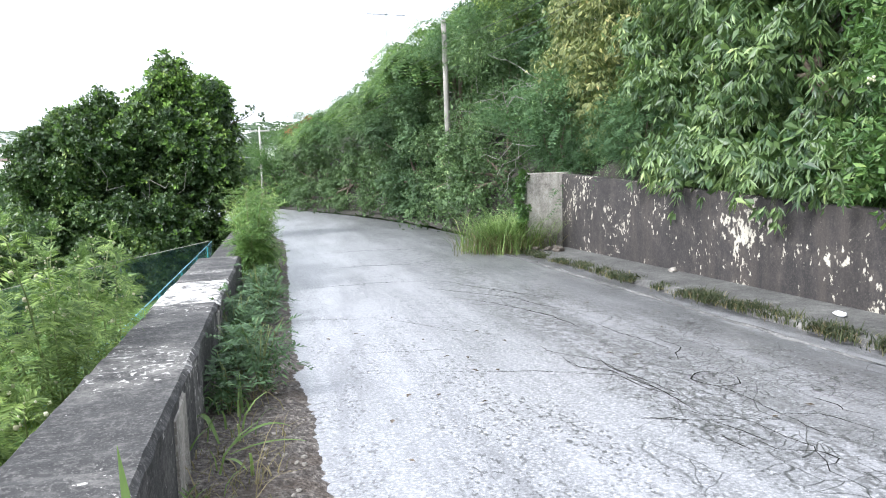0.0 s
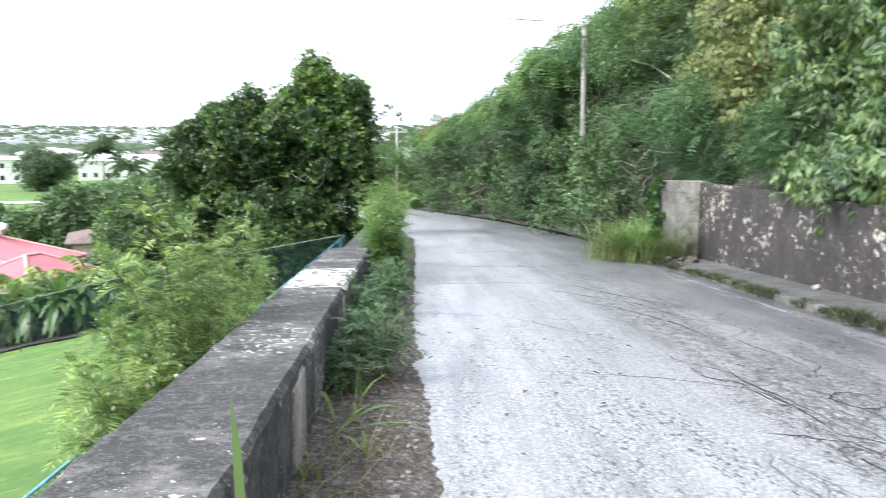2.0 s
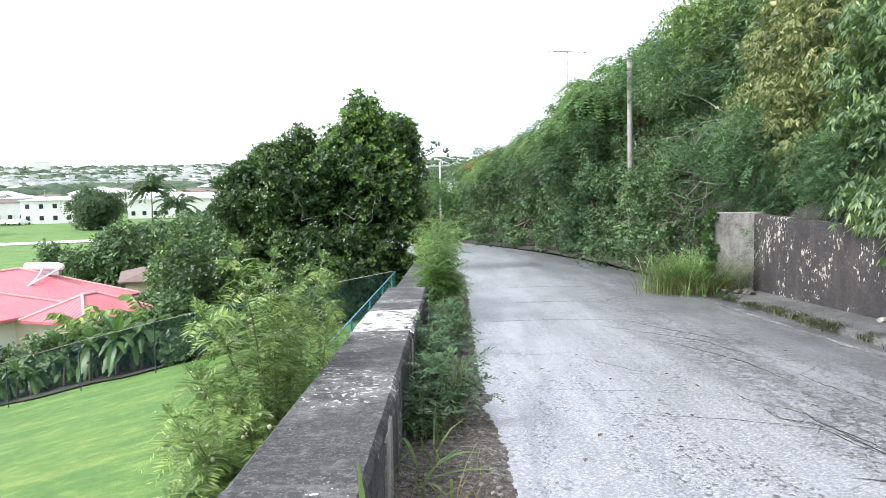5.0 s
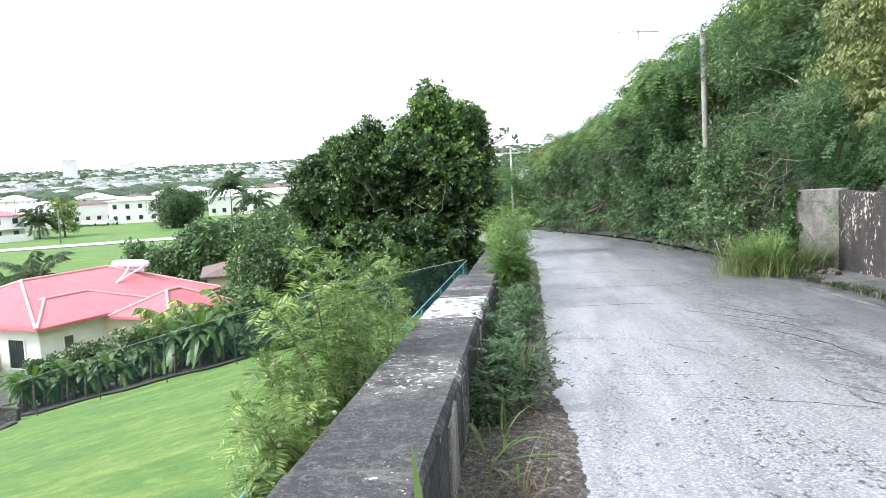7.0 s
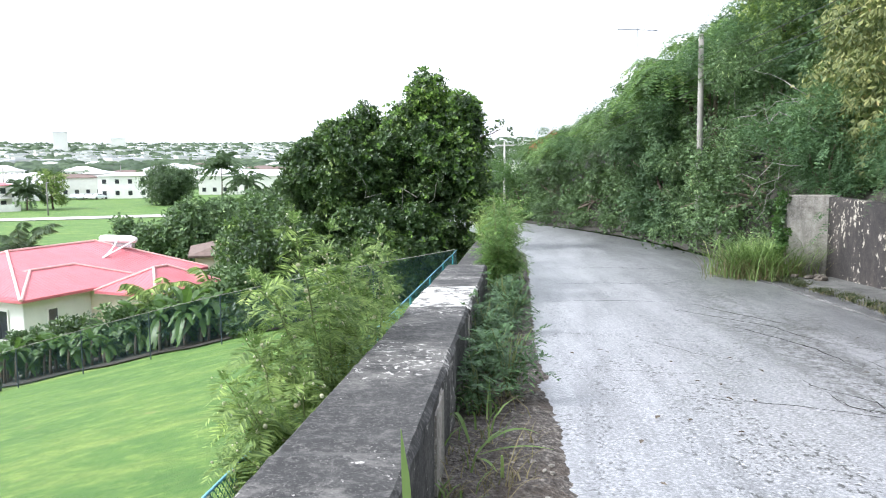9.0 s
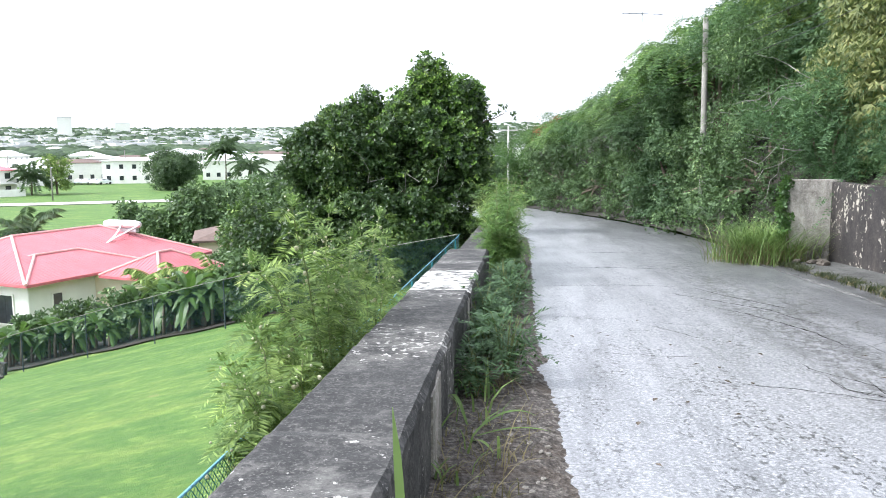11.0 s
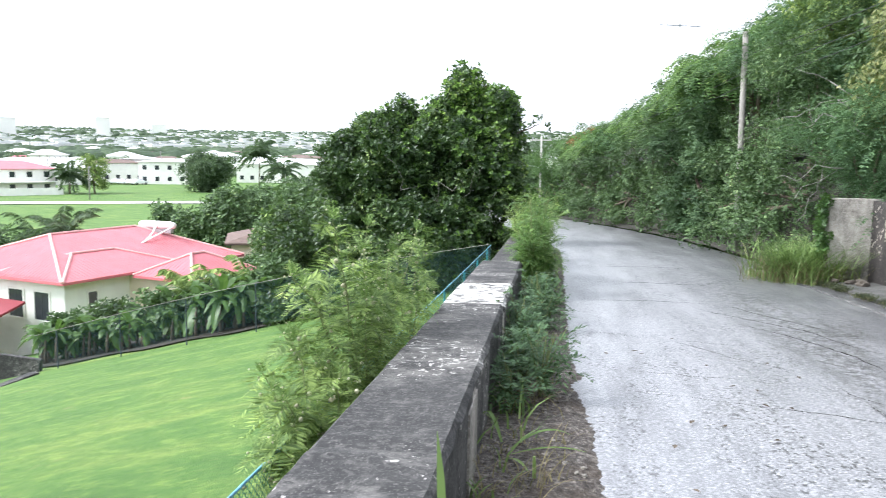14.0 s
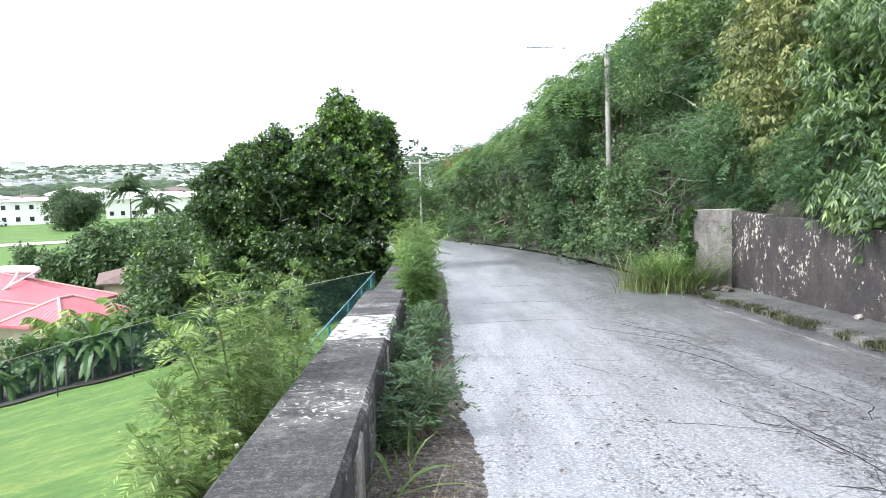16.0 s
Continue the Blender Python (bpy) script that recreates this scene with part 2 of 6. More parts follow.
ASPHALT = asphalt()
LAWN = grass_ground()
DIRT = dirt()
PARAPET_MAT = old_concrete("weathered_parapet_concrete", (0.011, 0.0106, 0.0106), (0.027, 0.026, 0.0256), (0.12, 0.114, 0.107), 0.85, 0.3, (0.42, 0.405, 0.38), 0.6, 20.0, 0.34)
WALL_MAT = old_concrete("flaking_painted_wall", (0.011, 0.0098, 0.0098), (0.024, 0.021, 0.0205), (0.062, 0.052, 0.046), 0.9, 0.6, (0.44, 0.41, 0.34), 0.57, 13.0, 0.44, (0.055, 0.045, 0.038))
PIER_MAT = old_concrete("stained_pale_render", (0.12, 0.11, 0.095), (0.31, 0.285, 0.25), (0.46, 0.43, 0.385), 0.0, 0.6)
PAVE_MAT = old_concrete("mossy_pavement_concrete", (0.028, 0.0275, 0.026), (0.06, 0.059, 0.056), (0.12, 0.117, 0.11), 0.0, 0.2)
GUTTER_MAT = old_concrete("worn_gutter_concrete", (0.03, 0.03, 0.029), (0.06, 0.059, 0.057), (0.15, 0.146, 0.14), 0.6, 0.2, (0.2, 0.195, 0.19), 0.57, 16.0)
KERB_MAT = old_concrete("kerb_concrete", (0.04, 0.04, 0.038), (0.085, 0.083, 0.079), (0.17, 0.164, 0.157), 0.2, 0.2)
LIME_MAT = old_concrete("lime_washed_concrete", (0.025, 0.024, 0.023), (0.06, 0.058, 0.055), (0.2, 0.19, 0.18), 0.82, 0.2, (0.55, 0.54, 0.51), 0.42, 9.0, 0.25, None, True)
BARK = plain("bark", (0.12, 0.095, 0.07), 0.95, 0, 9, 0.4, 0.7)
STEM_GREEN = plain("green_stem", (0.14, 0.17, 0.06), 0.7, 0, 12, 0.3)
TIMBER = plain("grey_weathered_timber", (0.21, 0.2, 0.18), 0.9, 0, 5, 0.25, 0.4)
PALE_TIMBER = plain("bleached_timber", (0.4, 0.39, 0.36), 0.85, 0, 5, 0.2, 0.3)
STEEL = plain("galvanised_steel", (0.42, 0.43, 0.44), 0.45, 0.8, 7, 0.2)
DARK_STEEL = plain("dark_fence_steel", (0.03, 0.045, 0.055), 0.8, 0.0, 7, 0.3)
FENCE_GREEN = plain("green_coated_wire", (0.02, 0.06, 0.07), 0.6, 0.0, 7, 0.3)
BLUE_WIRE = plain("blue_coated_wire", (0.05, 0.27, 0.32), 0.5, 0.0, 7, 0.25)
BLUE_RAIL = plain("weathered_blue_rail", (0.14, 0.33, 0.42), 0.6, 0.0, 40, 0.6)
CABLE = plain("black_cable", (0.02, 0.02, 0.02), 0.6)
CRACK_MAT = plain("open_crack", (0.022, 0.021, 0.02), 1.0)
LEAF_MANGO = leaf_mat("long_glossy_leaf", (0.034, 0.078, 0.03), (0.19, 0.28, 0.092), (0.42, 0.48, 0.19), 0.4, gloss=0.5)
LEAF_YELLOW = leaf_mat("yellowing_leaf", (0.075, 0.11, 0.038), (0.3, 0.31, 0.11), (0.5, 0.4, 0.18), 0.5, 0.28)
LEAF_FEATHER = leaf_mat("feathery_leaf", (0.04, 0.095, 0.042), (0.15, 0.25, 0.11), (0.24, 0.34, 0.15), 0.6)
LEAF_HEDGE = leaf_mat("creeper_leaf", (0.036, 0.074, 0.027), (0.145, 0.23, 0.092), (0.32, 0.41, 0.17), 0.5, 0.24)
LEAF_DARK = leaf_mat("dark_leathery_leaf", (0.02, 0.047, 0.018), (0.105, 0.172, 0.056), (0.3, 0.4, 0.12), 0.38, 0.3, 0.45)
# paler leaf for the big tree's lit side: light put into the colour
LEAF_LIT_SIDE = leaf_mat("lit_side_leaf", (0.06, 0.13, 0.025), (0.22, 0.36, 0.07), (0.42, 0.52, 0.15), 0.5)
LEAF_BRIGHT = leaf_mat("bright_broad_leaf", (0.032, 0.08, 0.022), (0.115, 0.21, 0.058), (0.24, 0.32, 0.1), 0.42)
LEAF_WEED = leaf_mat("pale_weed_leaf", (0.085, 0.145, 0.04), (0.34, 0.45, 0.125), (0.55, 0.58, 0.21), 0.6)
LEAF_TALLWEED = leaf_mat("tall_weed_leaf", (0.065, 0.135, 0.038), (0.22, 0.34, 0.1), (0.38, 0.47, 0.17), 0.5, 0.42)
LEAF_LOW = leaf_mat("small_weed_leaf", (0.032, 0.07, 0.03), (0.105, 0.18, 0.078), (0.2, 0.27, 0.125), 0.6, 0.26)
LEAF_BANANA = leaf_mat("banana_leaf", (0.045, 0.1, 0.024), (0.13, 0.23, 0.055), (0.28, 0.32, 0.11), 0.4)
# greyed leaf colour stands in for the haze of distance
LEAF_FAR_HAZED = leaf_mat("hazed_far_foliage", (0.05, 0.085, 0.045), (0.11, 0.16, 0.085), (0.17, 0.215, 0.12), 0.7)
BLADE = leaf_mat("grass_blade", (0.1, 0.17, 0.05), (0.27, 0.38, 0.12), (0.42, 0.45, 0.2), 0.6)
KERB_WEED = leaf_mat("kerb_weed_blade", (0.024, 0.032, 0.015), (0.06, 0.07, 0.03), (0.14, 0.125, 0.065), 0.7, 0.2)
STRAW = leaf_mat("dry_grass", (0.14, 0.11, 0.06), (0.3, 0.25, 0.14), (0.42, 0.37, 0.24), 0.8)
FLOWER_RED = leaf_mat("red_blossom", (0.25, 0.09, 0.05), (0.42, 0.16, 0.09))
FLOWER_WHITE = leaf_mat("cream_blossom", (0.45, 0.43, 0.28), (0.75, 0.72, 0.55))
ROOF_RED = plain("red_sheet_roof", (0.46, 0.125, 0.145), 0.5, 0.0, 1.5, 0.14)
ROOF_DARKRED = plain("dark_red_roof", (0.2, 0.03, 0.04), 0.5, 0.0, 1.5, 0.15)
ROOF_RIDGE = plain("pale_ridge_cap", (0.66, 0.36, 0.34), 0.5, 0.0, 2, 0.1)
ROOF_BROWN = plain("brown_shingle_roof", (0.13, 0.09, 0.075), 0.85, 0.0, 3, 0.3, 0.5)
ROOF_WHITE = plain("white_sheet_roof", (0.6, 0.6, 0.6), 0.5, 0.0, 1, 0.08)
WALL_WHITE = plain("white_painted_wall", (0.75, 0.74, 0.7), 0.8, 0.0, 1.2, 0.07)
WALL_CREAM = plain("cream_painted_wall", (0.66, 0.58, 0.46), 0.8, 0.0, 1.2, 0.08)
PANE = plain("dark_window_glass", (0.03, 0.035, 0.04), 0.12, 0.0, 2, 0.3, 0.0)
TANK_MAT = plain("white_tank_enamel", (0.82, 0.82, 0.8), 0.35, 0.0, 3, 0.05)
CAR_WHITE = plain("white_car_paint", (0.75, 0.76, 0.78), 0.25, 0.0, 3, 0.04)
TYRE = plain("black_rubber", (0.02, 0.02, 0.02), 0.9)
LITTER = plain("crumpled_white_plastic", (0.75, 0.75, 0.75), 0.5)
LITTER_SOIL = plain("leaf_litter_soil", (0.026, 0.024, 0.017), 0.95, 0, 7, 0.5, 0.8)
VALLEY_ROAD = plain("pale_concrete_road", (0.42, 0.41, 0.39), 0.8, 0, 0.4, 0.12)
RUBBLE = plain("earthy_rubble", (0.08, 0.068, 0.055), 0.95, 0, 14, 0.35, 0.6)
STONE = plain("pale_limestone", (0.26, 0.24, 0.21), 0.95, 0, 14, 0.3, 0.6)


# ---- mesh tools ----
class Shape:
    """Collects faces for one mesh."""

    def __init__(self):
        self.v, self.f, self.n = [], [], 0

    def add(self, verts, faces):
        verts = np.asarray(verts, float).reshape(-1, 3)
        self.f.extend([tuple(i + self.n for i in q) for q in faces])
        self.v.append(verts)
        self.n += len(verts)
        return self

    def quads(self, verts, per=4):
        """verts (n, per, 3): n separate polygons."""
        verts = np.asarray(verts, float)
        k = len(verts)
        idx = (np.arange(k * per) + self.n).reshape(k, per)
        self.f.extend(map(tuple, idx.tolist()))
        self.v.append(verts.reshape(-1, 3))
        self.n += k * per
        return self

    def box(self, x0, x1, y0, y1, z0, z1, m=None):
        p = np.array([(x, y, z) for x in (x0, x1) for y in (y0, y1) for z in (z0, z1)], float)
        if m is not None:
            p = np.array([m @ Vector(q) for q in p])
        return self.add(p, [(0, 1, 3, 2), (4, 6, 7, 5), (0, 4, 5, 1), (2, 3, 7, 6), (0, 2, 6, 4), (1, 5, 7, 3)])

    def tube(self, pts, radii, n=6, cap=True):
        pts = np.asarray(pts, float)
        k = len(pts)
        radii = np.broadcast_to(np.asarray(radii, float), (k,))
        d = np.gradient(pts, axis=0)
        d /= np.maximum(np.linalg.norm(d, axis=1, keepdims=True), 1e-9)
        ref = np.where(np.abs(d[:, 2:3]) > 0.9, np.array([[1.0, 0, 0]]), np.array([[0, 0, 1.0]]))
        a = np.cross(d, ref)
        a /= np.linalg.norm(a, axis=1, keepdims=True)
        b = np.cross(d, a)
        ang = np.arange(n) * 2 * np.pi / n
        ring = pts[:, None] + radii[:, None, None] * (np.cos(ang)[None, :, None] * a[:, None] + np.sin(ang)[None, :, None] * b[:, None])
        faces = [(i * n + j, i * n + (j + 1) % n, (i + 1) * n + (j + 1) % n, (i + 1) * n + j) for i in range(k - 1) for j in range(n)]
        if cap:
            faces += [tuple(range(n))[::-1], tuple((k - 1) * n + j for j in range(n))]
        return self.add(ring, faces)

    def grid(self, p):
        """p (r, c, 3): a sheet."""
        p = np.asarray(p, float)
        r, c = p.shape[:2]
        i, j = np.meshgrid(np.arange(r - 1), np.arange(c - 1), indexing="ij")
        a = (i * c + j).ravel()
        return self.add(p, np.stack([a, a + c, a + c + 1, a + 1], 1).tolist())

    def mesh(self, name, mat, smooth=False, bevel=0.0):
        me = bpy.data.meshes.new(name)
        v = np.concatenate(self.v) if self.v else np.zeros((0, 3))
        me.from_pydata(v.tolist(), [], self.f)
        if bevel:
            bm = bmesh.new()
            bm.from_mesh(me)
            bmesh.ops.bevel(bm, geom=list(bm.edges), offset=bevel, segments=2, affect="EDGES", clamp_overlap=True)
            bm.to_mesh(me)
            bm.free()
        me.materials.append(mat)
        if smooth:
            me.polygons.foreach_set("use_smooth", np.ones(len(me.polygons), bool))
        me.update()
        return me


def root(name, at, label, category, group="", turn=0.0):
    ob = new(name)
    ob.empty_display_size = 0.2
    ob.matrix_world = pose(*at, 0, 0, turn)
    return tagged(ob, label, category, group)


def part(name, shape, mat, parent, label="", smooth=False, bevel=0.0, kind=""):
    ob = new(name, shape.mesh(name, mat, smooth, bevel))
    if parent is not None:
        ob.parent = parent
    return tagged(ob, label, kind=kind)


def structure(name, shape, mat, label, category, smooth=False, bevel=0.0):
    return tagged(new(name, shape.mesh(name, mat, smooth, bevel)), label, category, kind="structure")


def unit(a):
    return a / np.maximum(np.linalg.norm(a, axis=-1, keepdims=True), 1e-9)


def leaf_faces(p, d, length, width, rng, roll=None):
    """One kite-shaped leaf, slightly folded, at each p along d."""
    n = len(p)
    d = unit(d)
    s = unit(np.cross(d, rng.normal(size=(n, 3)) if roll is None else roll))
    up = np.cross(s, d)
    ln = (length * rng.uniform(0.7, 1.25, n))[:, None]
    wd = (width * rng.uniform(0.75, 1.2, n))[:, None]
    mid = p + d * ln * (0.45 if width < 0.4 * length else 0.62)
    return np.stack([p, mid + s * wd * 0.5 + up * wd * 0.12, p + d * ln, mid - s * wd * 0.5 + up * wd * 0.12], 1)


@functools.lru_cache(None)
def ico(level=2):
    bm = bmesh.new()
    bmesh.ops.create_icosphere(bm, subdivisions=level, radius=1)
    out = np.array([v.co[:] for v in bm.verts]), [tuple(v.index for v in f.verts) for f in bm.faces]
    bm.free()
    return out


def rosettes(shape, p, axis, k, length, width, rng, splay=1.1, droop=0.0):
    """A whorl of k leaves round a shoot tip at each p, opened towards axis."""
    n = len(p)
    axis = unit(axis)
    a = unit(np.cross(axis, rng.normal(size=(n, 3))))
    b = np.cross(axis, a)
    az = np.arange(k)[None] * (2 * np.pi / k) + rng.normal(size=(n, k)) * 0.35
    op = splay * rng.uniform(0.65, 1.2, (n, k))
    d = axis[:, None] * np.cos(op)[..., None] + (a[:, None] * np.cos(az)[..., None] + b[:, None] * np.sin(az)[..., None]) * np.sin(op)[..., None]
    d = d + np.array([0, 0, -droop])
    q = p[:, None] + d * length * 0.08 + axis[:, None] * (rng.uniform(-0.4, 0.1, (n, k)) * length)[..., None]
    roll = np.repeat(axis[:, None], k, 1) + rng.normal(size=(n, k, 3)) * 0.25
    shape.quads(leaf_faces(q.reshape(-1, 3), d.reshape(-1, 3), length, width, rng, roll=roll.reshape(-1, 3)))


def sprays(shape, p, d, reach, m, leaflet, wide, rng, sag=0.4):
    """Feathered fronds from points p along d: narrow leaflets on both sides of an arching rib."""
    n = len(p)
    d = unit(d)
    u = np.linspace(0.08, 1, m)[None, :, None]
    ln = (reach * rng.uniform(0.65, 1.2, n))[:, None, None]
    rib = p[:, None] + d[:, None] * ln * u + np.array([0, 0, -sag]) * ln * u ** 2
    tan = unit(d[:, None] + np.array([0, 0, -2 * sag]) * u)
    side = unit(np.cross(d, (0, 0, 1.0)) + rng.normal(size=(n, 3)) * 0.15)[:, None]
    up = np.cross(side, tan)
    taper = np.sin(np.pi * (0.12 + 0.8 * u)) ** 0.6
    for sg in (1, -1):
        dd = (side * sg + tan * 0.65 - up * 0.12 * rng.normal(size=(n, 1, 1)) + rng.normal(size=(n, m, 3)) * 0.08) * np.ones((n, m, 1))
        lf = leaf_faces(rib.reshape(-1, 3), dd.reshape(-1, 3), leaflet, wide, rng, roll=(up * np.ones((n, m, 1))).reshape(-1, 3))
        base = lf[:, :1]
        shape.quads(base + (lf - base) * (taper * np.ones((n, m, 1))).reshape(-1, 1, 1))


def heart(shape, c, r, m, size, rng, squash=0.8, slim=0.5):
    """The close inner leaves of a clump."""
    q = c + rng.normal(size=(m, 3)) * r * 0.4 * np.array([1, 1, squash])
    shape.quads(leaf_faces(q, rng.normal(size=(m, 3)), size, size * slim, rng))


def clumps(shape, centres, radii, per, length, width, rng, droop=0.3, core=0.5, squash=0.8, form="whorl"):
    """Leaf clumps: whorls or feathered sprays over the outside of each clump, round its inner leaves."""
    for c, r in zip(centres, radii):
        k = max(8, int(per * r * r))
        if form == "whorl":
            whorl = 6
            n = max(3, k // whorl)
            sd = unit(rng.normal(size=(n, 3)) + np.array([0, 0, 0.25]))
            p = c + sd * r * rng.uniform(0.62, 1.12, (n, 1)) * np.array([1, 1, squash])
            rosettes(shape, p, sd + np.array([0, 0, 0.45]), whorl, length, width, rng, 1.15, droop)
        else:
            m = 8
            n = max(3, k // (2 * m))
            sd = unit(rng.normal(size=(n, 3)) * np.array([1, 1, 0.6]) + np.array([0, 0, 0.15]))
            p = c + sd * r * rng.uniform(0.3, 0.8, (n, 1)) * np.array([1, 1, squash])
            sprays(shape, p, sd * np.array([1, 1, 0.7]) + np.array([0, 0, 0.2]), r * 0.75, m, length, width, rng, 0.3 + droop * 0.5)
        if core:
            heart(shape, c, r, max(16, k // 5), max(length * 1.1, r * 0.2), rng, squash, 0.5 if form == "whorl" else 0.25)


def limb(shape, a, b, r0, r1, rng, n=6, wobble=0.12):
    a, b = np.asarray(a, float), np.asarray(b, float)
    t = np.linspace(0, 1, n)[:, None]
    p = a + (b - a) * t + rng.normal(size=(n, 3)) * wobble * np.linalg.norm(b - a) * 0.25 * np.sin(np.pi * t)
    shape.tube(p, np.linspace(r0, r1, n), 6)


def woody(name, base, centres, radii, leaf, per, length, width, label, category, seed, trunk=0.12, droop=0.3, core=0.62, squash=0.8, group="", bark=None, limbs=10, form="whorl"):
    """A tree or shrub: trunk, limbs that reach into the crown, and a crown of leaf clumps. centres are in world metres."""
    rng = np.random.default_rng(seed)
    base = np.asarray(base, float)
    centres = np.asarray(centres, float) - base
    radii = np.asarray(radii, float)
    ob = root(name, base, label, category, group)
    crown = Shape()
    clumps(crown, centres, radii, per, length, width, rng, droop, core, squash, form)
    part("crown", crown, leaf, ob)
    mid = centres.mean(0)
    fork = np.array([mid[0] * 0.25, mid[1] * 0.25, max(0.25, centres[:, 2].min() * 0.8)])
    tr = Shape()
    limb(tr, (0, 0, -0.15), fork, trunk, trunk * 0.75, rng)
    part("trunk", tr, bark or BARK, ob, smooth=True)
    for i in rng.permutation(len(centres))[:limbs]:
        s = Shape()
        limb(s, fork, centres[i] * 0.98, trunk * 0.55, trunk * 0.12, rng)
        part("limb", s, bark or BARK, ob, smooth=True)
    return ob


def ball_fill(rng, centre, size, n, rmin, rmax):
    """n clump centres over the upper and outer part of an ellipsoid, with uneven outline."""
    d = unit(rng.normal(size=(n, 3)))
    r = rng.uniform(0.55, 1.02, (n, 1))
    return np.asarray(centre) + d * r * np.asarray(size), rng.uniform(rmin, rmax, n)


# ---- the lie of the land ----
SLOPE = -0.052


def road_z(y):
    return SLOPE * np.minimum(y, 60) - 0.02 * np.maximum(y - 60, 0)


def kerb_x(y):
    """Right edge of the road, which bends to the left further on."""
    return 5.3 - 0.0041 * np.maximum(y - 19, 0) ** 2


def smooth01(a, lo, hi):
    t = np.clip((a - lo) / (hi - lo), 0, 1)
    return t * t * (3 - 2 * t)


def land_z(x, y):
    x, y = np.asarray(x, float), np.asarray(y, float)
    d = np.hypot(x, y)
    off = x - kerb_x(np.minimum(y, 62))          # 0 at the kerb, -5 at the left edge of the road
    road = road_z(y) - 0.03
    lawn = np.maximum(-0.72 + 0.23 * (x + 1.3) - 0.066 * np.minimum(y, 60), -9.3)
    rise = np.clip(d - 320, 0, 2280) / 2200
    valley = -9.3 + 49 * rise ** 1.7 + 6 * smooth01(d, 700, 2400) * np.sin(x / 330 + 1.3) * np.cos(y / 410)
    valley = valley - 0.04 * np.maximum(d - 2600, 0)
    low = np.where(d > 320, valley, lawn)
    left = smooth01(-off, 6.0, 6.7)
    bank = road + np.where(off > 1.12, np.minimum(0.9 + 0.75 * (off - 0.9), 9.0), 0) * smooth01(off, 0.95, 1.3)
    z = np.where(off > 0.5, bank, road * (1 - left) + low * left)
    far_right = smooth01(d, 250, 700)
    return np.where(off > 0.5, z * (1 - far_right) + valley * far_right, z)


# ---- ground, road, walls ----
def build_ground():
    def axis(lo, hi, fine_lo, fine_hi, stepf):
        mid = np.arange(fine_lo, fine_hi + 1e-6, stepf)
        out_hi = fine_hi + np.geomspace(1, hi - fine_hi, 34)
        out_lo = fine_lo - np.geomspace(1, fine_lo - lo, 34)[::-1]
        return np.concatenate([out_lo, mid, out_hi])
    xs = np.concatenate([axis(-4200, 4200, -24, 14, 0.5)])
    ys = axis(-4200, 4200, -10, 66, 1.0)
    X, Y = np.meshgrid(xs, ys, indexing="ij")
    Z = land_z(X, Y)
    Z = Z - 0.7 * ((X - kerb_x(np.minimum(Y, 62)) > 0.2) & (Y > -14) & (Y < 84) & (X < 60))
    s = Shape().grid(np.stack([X, Y, Z], -1))
    structure("ground", s, LAWN, "mown green lawn sloping down to a wide grassy valley", "ground", smooth=True)


